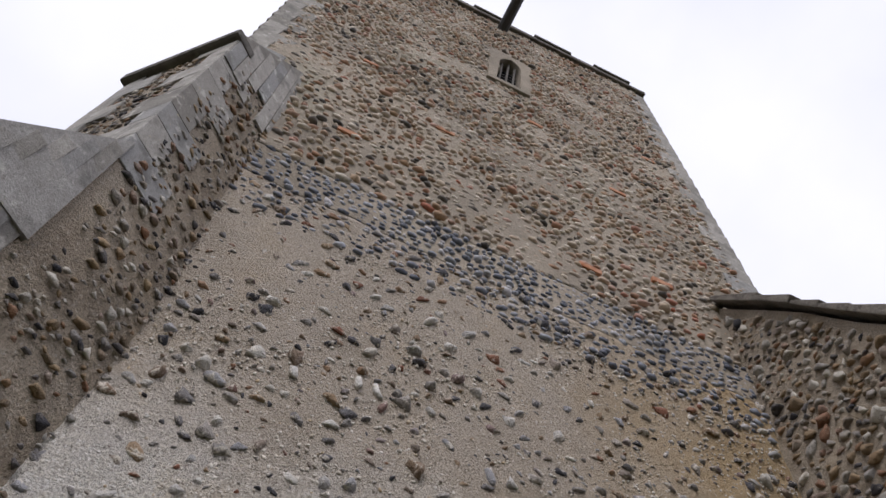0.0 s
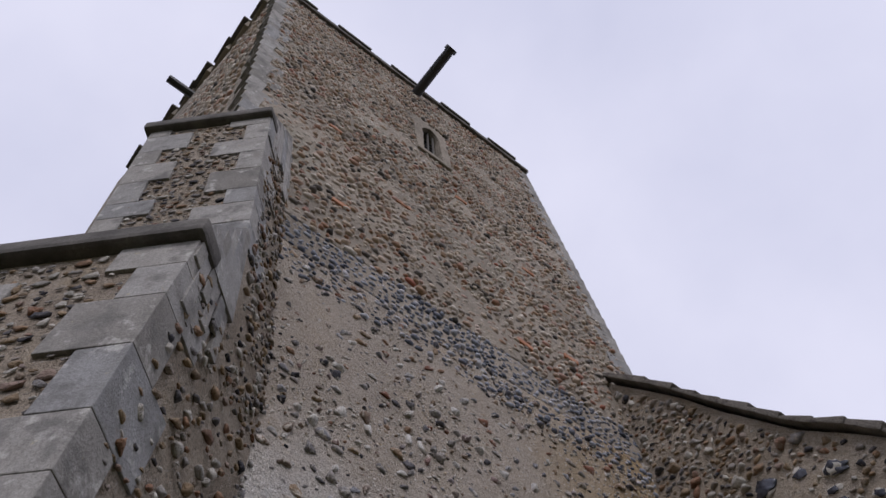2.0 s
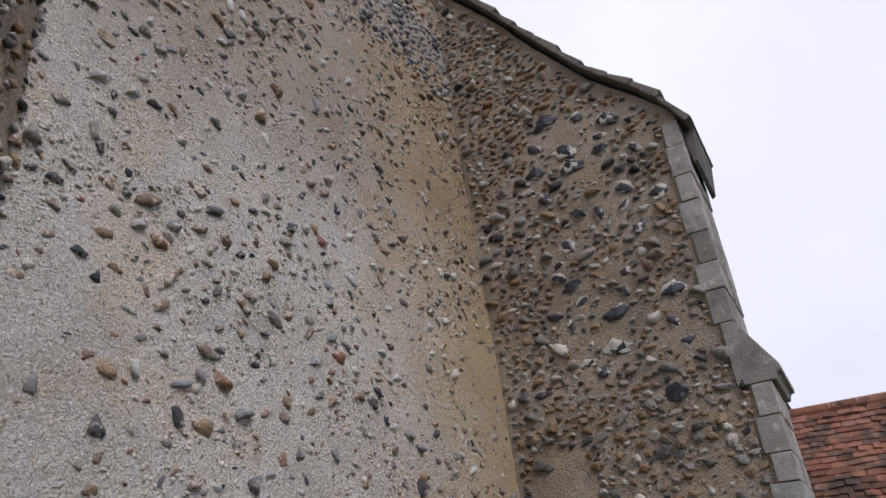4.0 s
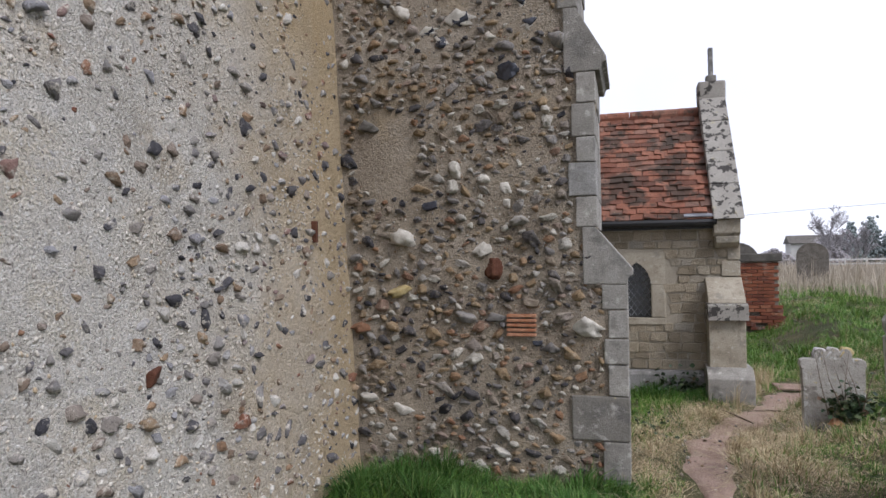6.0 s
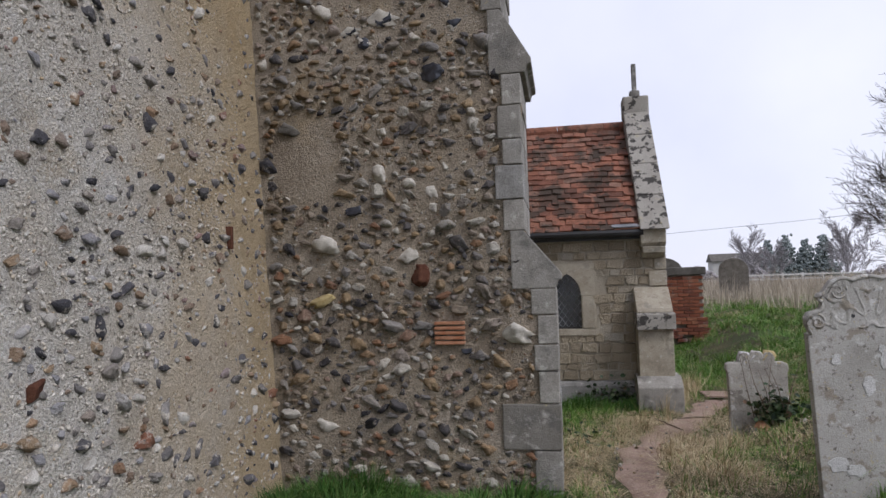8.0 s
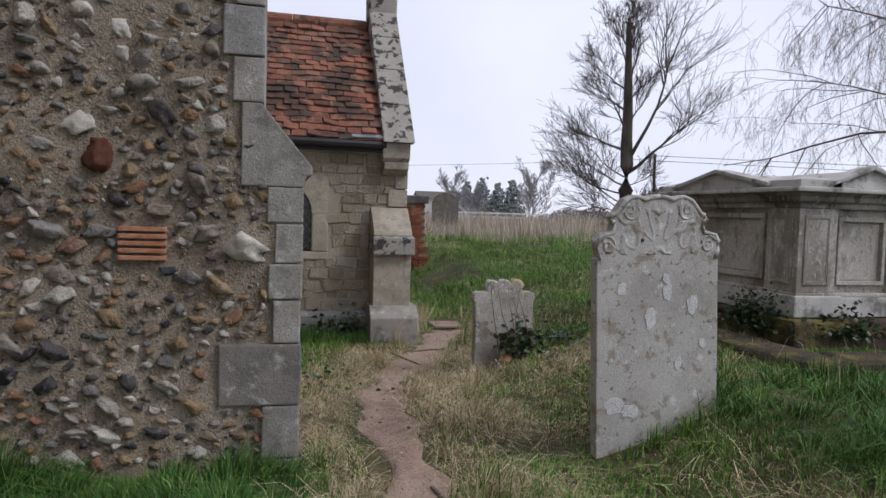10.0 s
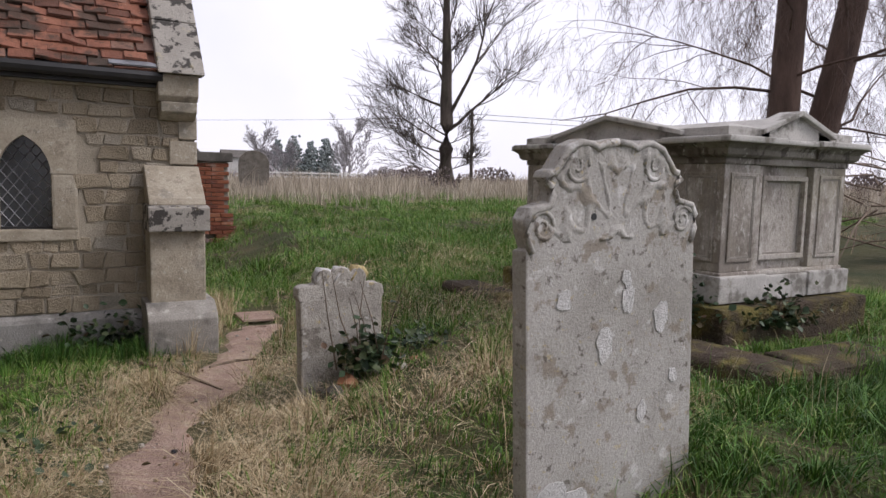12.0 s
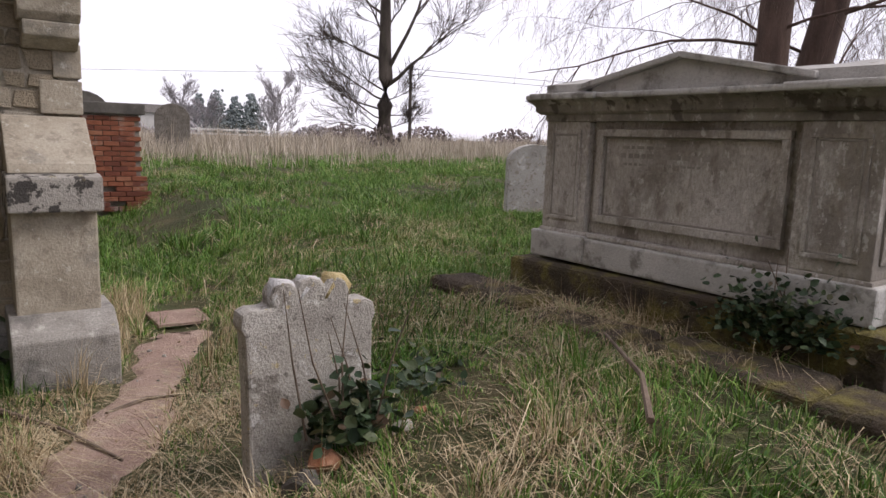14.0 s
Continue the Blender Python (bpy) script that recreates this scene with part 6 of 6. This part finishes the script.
blades("buttress_foot_grass", foot, 0.19, 0.0032, "dark_grass", "long dark green grass at the buttress foot", 0.8, clump=0.25, fall=0.4)

# ---- leafy plants ----
def leaf_clump(name, centre, spread, count, size, label, stems=6, stem_h=0.5):
    r = root(name, centre, label, "plant")
    vs, fs = [], []
    for k in range(count):
        d = Vector((rnd.gauss(0, spread[0]), rnd.gauss(0, spread[1]), abs(rnd.gauss(0, spread[2]))))
        q = Euler((rnd.gauss(0, 0.6), rnd.gauss(0, 0.6), rnd.uniform(0, 6.28))).to_matrix()
        s = size * rnd.uniform(0.6, 1.3)
        shape = [(0, -0.5, 0), (0.38, -0.2, 0.06), (0.42, 0.15, 0.08), (0.2, 0.42, 0.03), (0, 0.6, -0.05), (-0.2, 0.42, 0.03), (-0.42, 0.15, 0.08), (-0.38, -0.2, 0.06), (0, 0, -0.04)]
        b = len(vs)
        vs += [tuple(d + q @ (Vector(p) * s)) for p in shape]
        fs += [(b + 8, b + i, b + (i + 1) % 8) for i in range(8)]
    o = from_arrays("leaves", vs, fs, "leaf", None, True)
    o.parent = r
    tagged(o, kind="stuff")
    for k in range(stems):
        a = rnd.uniform(0, 6.28)
        tip = Vector((math.cos(a) * 0.16 * stem_h / 0.5, math.sin(a) * 0.10, stem_h * rnd.uniform(0.6, 1.1)))
        p0 = Vector((rnd.gauss(0, 0.06), rnd.gauss(0, 0.04), 0))
        o = part("stem", tube([p0, p0 + tip * 0.5 + Vector((rnd.gauss(0, 0.02), 0, 0.02)), p0 + tip], [0.005, 0.0035, 0.0015], 5), "twig")
        o.parent = r
    return r


leaf_clump("ivy_plant", (1.77, 6.76, 0.14), (0.085, 0.05, 0.095), 330, 0.05, "green leafy plant with bare stems against a headstone", 7, 0.55)
leaf_clump("bramble", (3.42, 6.06, 0.45), (0.05, 0.15, 0.11), 1000, 0.032, "dark green bramble growing against the tomb", 5, 0.4)
leaf_clump("bramble", (3.95, 5.64, 0.42), (0.16, 0.05, 0.09), 320, 0.04, "dark green bramble growing against the tomb", 3, 0.3)
leaf_clump("ground_plant", (2.18, 6.95, 0.2), (0.10, 0.08, 0.03), 50, 0.045, "low leafy weed in the grass", 0)
leaf_clump("ground_plant", (2.35, 7.05, 0.22), (0.06, 0.08, 0.03), 30, 0.04, "low leafy weed in the grass", 0)
leaf_clump("wall_foot_weed", (0.52, 8.93, -0.12), (0.22, 0.05, 0.12), 260, 0.05, "dark green weeds along the foot of a stone wall", 0)
leaf_clump("ground_plant", (0.05, 6.6, -0.02), (0.2, 0.25, 0.03), 80, 0.04, "low leafy weed in the grass", 0)


# ---- trees ----
def tree(name, base, height, r0, limbs, label, material, depth=4, lean_dir=(0, 0, 1), droop=0.0, seed=1, trunk_to=0.75, spread=1.0, twig=1.0, reach=1.0, thick=0.36, fmax=1.0, fine=0.003, boughs=(), child=(0.38, 0.6)):
    """A bare tree: tapered trunk, limbs and a crown of ever finer branches."""
    g = random.Random(seed)
    r = root(name, base, label, "tree")
    tb = bmesh.new()
    n = 9
    top = Vector(lean_dir).normalized() * height * trunk_to
    pts = [top * (k / n) + Vector((g.gauss(0, 0.03), g.gauss(0, 0.03), 0)) * (height * 0.06 * (k > 0)) for k in range(n + 1)]
    rad = [r0 * (1.25 if k == 0 else 1 - 0.72 * k / n) for k in range(n + 1)]
    tube(pts, rad, 10, tb)
    o = part("trunk", tb, material, None, "", True)
    o.parent = r
    cb = bmesh.new()
    verts, faces = [], []

    def limb(p, d, length, radius, level):
        steps = 5 if level < 2 else 4
        q = [p.copy()]
        dd = d.copy()
        for k in range(steps):
            dd = (dd + Vector((g.gauss(0, 0.16), g.gauss(0, 0.16), g.gauss(0.05, 0.12) - droop * (0.25 if level else 0.1)))).normalized()
            q.append(q[-1] + dd * (length / steps))
        sides = 6 if level == 0 else (4 if level == 1 else 3)
        b = len(verts)
        for k, c in enumerate(q):
            rr = max(fine, radius * (1 - 0.8 * k / steps))
            a1 = dd.orthogonal().normalized()
            a2 = dd.cross(a1)
            for s in range(sides):
                t = 6.2832 * s / sides
                verts.append(tuple(c + (a1 * math.cos(t) + a2 * math.sin(t)) * rr))
        for k in range(steps):
            for s in range(sides):
                faces.append((b + k * sides + s, b + k * sides + (s + 1) % sides, b + (k + 1) * sides + (s + 1) % sides, b + (k + 1) * sides + s))
        if level >= depth:
            return
        kids = (7, 6, 5, 4)[min(level, 3)]
        for k in range(kids):
            f = g.uniform(0.25, 1.0)
            i = min(steps - 1, int(f * steps))
            c = q[i].lerp(q[i + 1], f * steps - i)
            nd = (dd + Vector((g.gauss(0, 0.65), g.gauss(0, 0.65), g.gauss(0.1, 0.45) - droop * 0.4)) * spread).normalized()
            limb(c, nd, length * g.uniform(*child), radius * 0.45 * twig, level + 1)

    for f, d, length, radius in boughs:
        i = min(n - 1, int(f * n))
        limb(pts[i].lerp(pts[i + 1], f * n - i), Vector(d).normalized(), length, radius, 0)
    for k in range(limbs):
        f = 0.12 + (fmax - 0.12) * (k + g.random()) / limbs
        i = min(n - 1, int(f * n))
        c = pts[i].lerp(pts[i + 1], f * n - i)
        a = k * 2.4 + g.uniform(-0.4, 0.4)
        up = 0.25 + 1.3 * f ** 2
        d = Vector((math.cos(a), math.sin(a), up)).normalized()
        limb(c, d, height * (0.36 - 0.16 * f) * g.uniform(0.7, 1.25) * reach, rad[i] * thick, 0)
    cb.free()
    o = from_arrays("crown", verts, faces, material, None, False)
    o.parent = r
    return r


ACROSS = Vector((0.89, -0.456, 0))
LIME_BOUGHS = [(f, ACROSS * a + Vector((0.2, 0.4, 0)) * b + Vector((0, 0, c)), length * 0.86, radius * 0.72) for f, a, b, c, length, radius in (
    (0.30, 0.85, 0.3, 0.55, 3.4, 0.12), (0.35, 0.36, -0.4, 1.0, 5.0, 0.14), (0.40, -0.8, 0.3, 0.5, 2.2, 0.09), (0.48, -0.7, -0.5, 0.6, 2.2, 0.08), (0.54, 0.6, 0.5, 0.9, 1.7, 0.06), (0.58, -0.7, 0.4, 0.8, 2.1, 0.08), (0.64, 0.55, 0.3, 1.0, 1.8, 0.07),
    (0.68, -0.8, 0.2, 0.85, 2.0, 0.07), (0.72, 0.5, 0.3, 1.1, 1.8, 0.06), (0.76, -0.5, -0.4, 1.1, 1.9, 0.06), (0.82, 0.35, -0.3, 1.1, 1.6, 0.05), (0.86, -0.45, 0.2, 1.0, 1.6, 0.05), (0.92, 0.3, 0.2, 1.2, 1.3, 0.045), (0.97, -0.2, 0.2, 1.2, 1.2, 0.04),
    (0.20, -1.0, 0.4, 0.30, 2.6, 0.06), (0.16, -0.9, -0.4, 0.4, 2.5, 0.05), (0.24, -0.9, 0.0, 0.55, 2.6, 0.06), (0.12, -0.8, 0.6, 0.5, 2.0, 0.04), (0.28, -0.9, 0.3, 0.5, 2.3, 0.05), (0.10, -0.9, 0.0, 0.3, 1.8, 0.04), (0.18, 0.9, 0.2, 0.2, 1.3, 0.04), (0.24, 0.8, -0.5, 0.3, 1.4, 0.04), (0.12, 0.7, 0.3, 0.4, 1.2, 0.04))]
tree("bare_lime_tree", (13.95, 27.25, 0.5), 10.0, 0.36, 0, "tall bare winter tree with an upright trunk", "bark", 3, (-0.02, 0.0, 1), 0.0, 3, 0.88, 0.62, 0.8, 0.8, 0.3, 1.0, 0.006, LIME_BOUGHS, (0.45, 0.8))
tree("big_bare_tree", (11.1, 10.65, 0.4), 15, 0.30, 15, "large bare tree with drooping budding twigs behind the tomb", "red_bark", 4, (0.01, 0.0, 1), 0.85, 8, 0.9, 1.1, 0.8, 0.75, 0.11, 0.6, 0.0018)
tree("big_bare_tree", (11.7, 10.7, 0.4), 15, 0.30, 13, "large leaning bare tree with drooping budding twigs", "red_bark", 4, (0.10, -0.14, 1), 0.8, 12, 0.9, 1.1, 0.8, 0.75, 0.11, 0.6, 0.0018)
VASE = [(0.1 + 0.08 * k, (math.cos(k * 2.4), math.sin(k * 2.4), 1.5), 0.0, 0.0) for k in range(11)]
for k, (x, y, h) in enumerate(((13.2, 53.0, 4.2), (17.0, 45.6, 4.6), (15.5, 55.5, 3.4), (24.5, 66.0, 3.4))):
    tree("thin_bare_tree", (x, y, 0.4), h, 0.07, 0, "thin bare tree at the far edge of the field", "haze_tinted_twig", 3, (0.03, 0, 1), 0.0, 30 + k, 0.75, 0.6, 0.8, 1.0, 0.36, 1.0, 0.008, [(f, d, h * (0.48 - 0.2 * f), 0.035) for f, d, _, _ in VASE])


def bush_mass(name, x, y, z, sx, sy, sz, count, size, material, label, category, seed):
    g = random.Random(seed)
    mats_ = []
    for k in range(count):
        u, v_, w = g.gauss(0, 0.45), g.gauss(0, 0.45), abs(g.gauss(0, 0.5))
        p = (x + u * sx, y + v_ * sy, z + min(1.0, w) * sz * max(0.15, 1 - abs(u) * 0.6))
        s = size * g.uniform(0.5, 1.3)
        mats_.append(Matrix.Translation(p) @ Euler((g.random() * 6, g.random() * 6, g.random() * 6)).to_matrix().to_4x4() @ Matrix.Diagonal((s, s * 0.7, s * 0.6, 1)))
    ob = joined_stones(name, mats_, STONES1, material, None)
    return tagged(ob, label, category, kind="stuff")


# distance haze on these clumps is only their pale material colour
for k, (x, y, sx, sz, m_) in enumerate(((20.6, 75.0, 0.9, 4.6, "haze_tinted_wood"), (22.6, 76.0, 1.3, 5.2, "haze_tinted_wood"), (24.4, 75.5, 1.2, 4.6, "haze_tinted_wood"), (26.0, 75.0, 1.4, 5.0, "haze_tinted_wood"), (16.4, 66.0, 2.0, 3.2, "haze_tinted_twig"), (12.0, 66.0, 2.6, 2.0, "haze_tinted_twig"), (29.0, 66.0, 4.0, 1.9, "haze_tinted_twig"), (38.0, 78.0, 5, 1.8, "haze_tinted_twig"))):
    bush_mass("far_trees", x, y, 0.3, sx, 1.2, sz, 1500, 0.2, m_, "haze-tinted clump of evergreen and bare trees", "trees", 50 + k)
bush_mass("tree_foot_scrub", 13.7, 27.2, 0.4, 0.9, 0.6, 1.3, 700, 0.09, "far_hedge", "dark scrub round the foot of a tree", "shrub", 61)
for k in range(9):
    bush_mass("far_hedge", 24.0 + k * 4.2, 50.0 - k * 4.4, 0.4, 3.6, 0.9, 1.75, 1800, 0.11, "far_hedge", "low brown bare hedge bounding the field", "hedge", 70 + k)
house = root("far_house", (20.5, 92.0, 0.5), "pale far-off house among trees", "house")
part("wall", block(18.5, 91, 0.4, 24.5, 94, 3.3, 0.02), "far_house", house)
part("roof", prism([(90.7, 3.3), (92.5, 4.3), (94.3, 3.3)], "x", 18.3, 24.7), "dark_stone", house)
fence = root("far_fence", (13.0, 44.0, 0.5), "low white post and rail fence across the field", "fence")
for k in range(8):
    part("post", block(9.5 + k * 1.1, 43.96, 0.4, 9.6 + k * 1.1, 44.04, 1.5, 0.01), "white_paint", fence)
for z in (0.85, 1.1, 1.35):
    part("rail", block(9.4, 43.98, z, 17.4, 44.02, z + 0.09, 0.01), "white_paint", fence)
pole = root("utility_pole", (18.2, 32.2, 0.5), "slim dark wooden utility pole with wires", "pole")
part("shaft", tube([(18.2, 32.2, 0.3), (18.16, 32.2, 4.55)], [0.09, 0.07], 8), "bark", pole)
for dz in (0.0, -0.25):
    part("wire", tube([(18.16 + q * 60, 32.2 - q * 32, 4.45 + dz - 3.2 * q * (1 - q)) for q in np.linspace(0, 1, 9)], [0.012] * 9, 4), "black_iron", pole)
part("wire", tube([(18.16 - q * 40, 32.2 + q * 25, 4.3 - 2.0 * q * (1 - q)) for q in np.linspace(0, 1, 7)], [0.008] * 7, 4), "black_iron", pole)

# boundary wall and brushwood behind the tomb
bw = root("boundary_wall", (12, 7.0, 0.3), "low dark old boundary wall of brick and stone", "wall")
part("wall", block(9.5, 7.2, 0.1, 17.0, 7.6, 1.35, 0.03, 0.02), "brick_mortar", bw)
part("coping", block(9.4, 7.12, 1.35, 17.1, 7.68, 1.47, 0.03, 0.015), "dark_stone", bw)
g = random.Random(5)
bm = bmesh.new()
for k in range(90):
    p = Vector((g.uniform(7.6, 10.5), g.uniform(6.0, 8.2), g.uniform(0.5, 1.6)))
    d = Vector((g.gauss(0, 1), g.gauss(0, 0.7), g.gauss(0, 0.3))).normalized() * g.uniform(0.5, 1.5)
    tube([p, p + d * 0.5 + Vector((0, 0, 0.08)), p + d], [0.012, 0.009, 0.003], 4, bm)
tagged(part("brushwood", bm, "twig"), "heap of cut bare branches against a wall", "brushwood", kind="stuff")
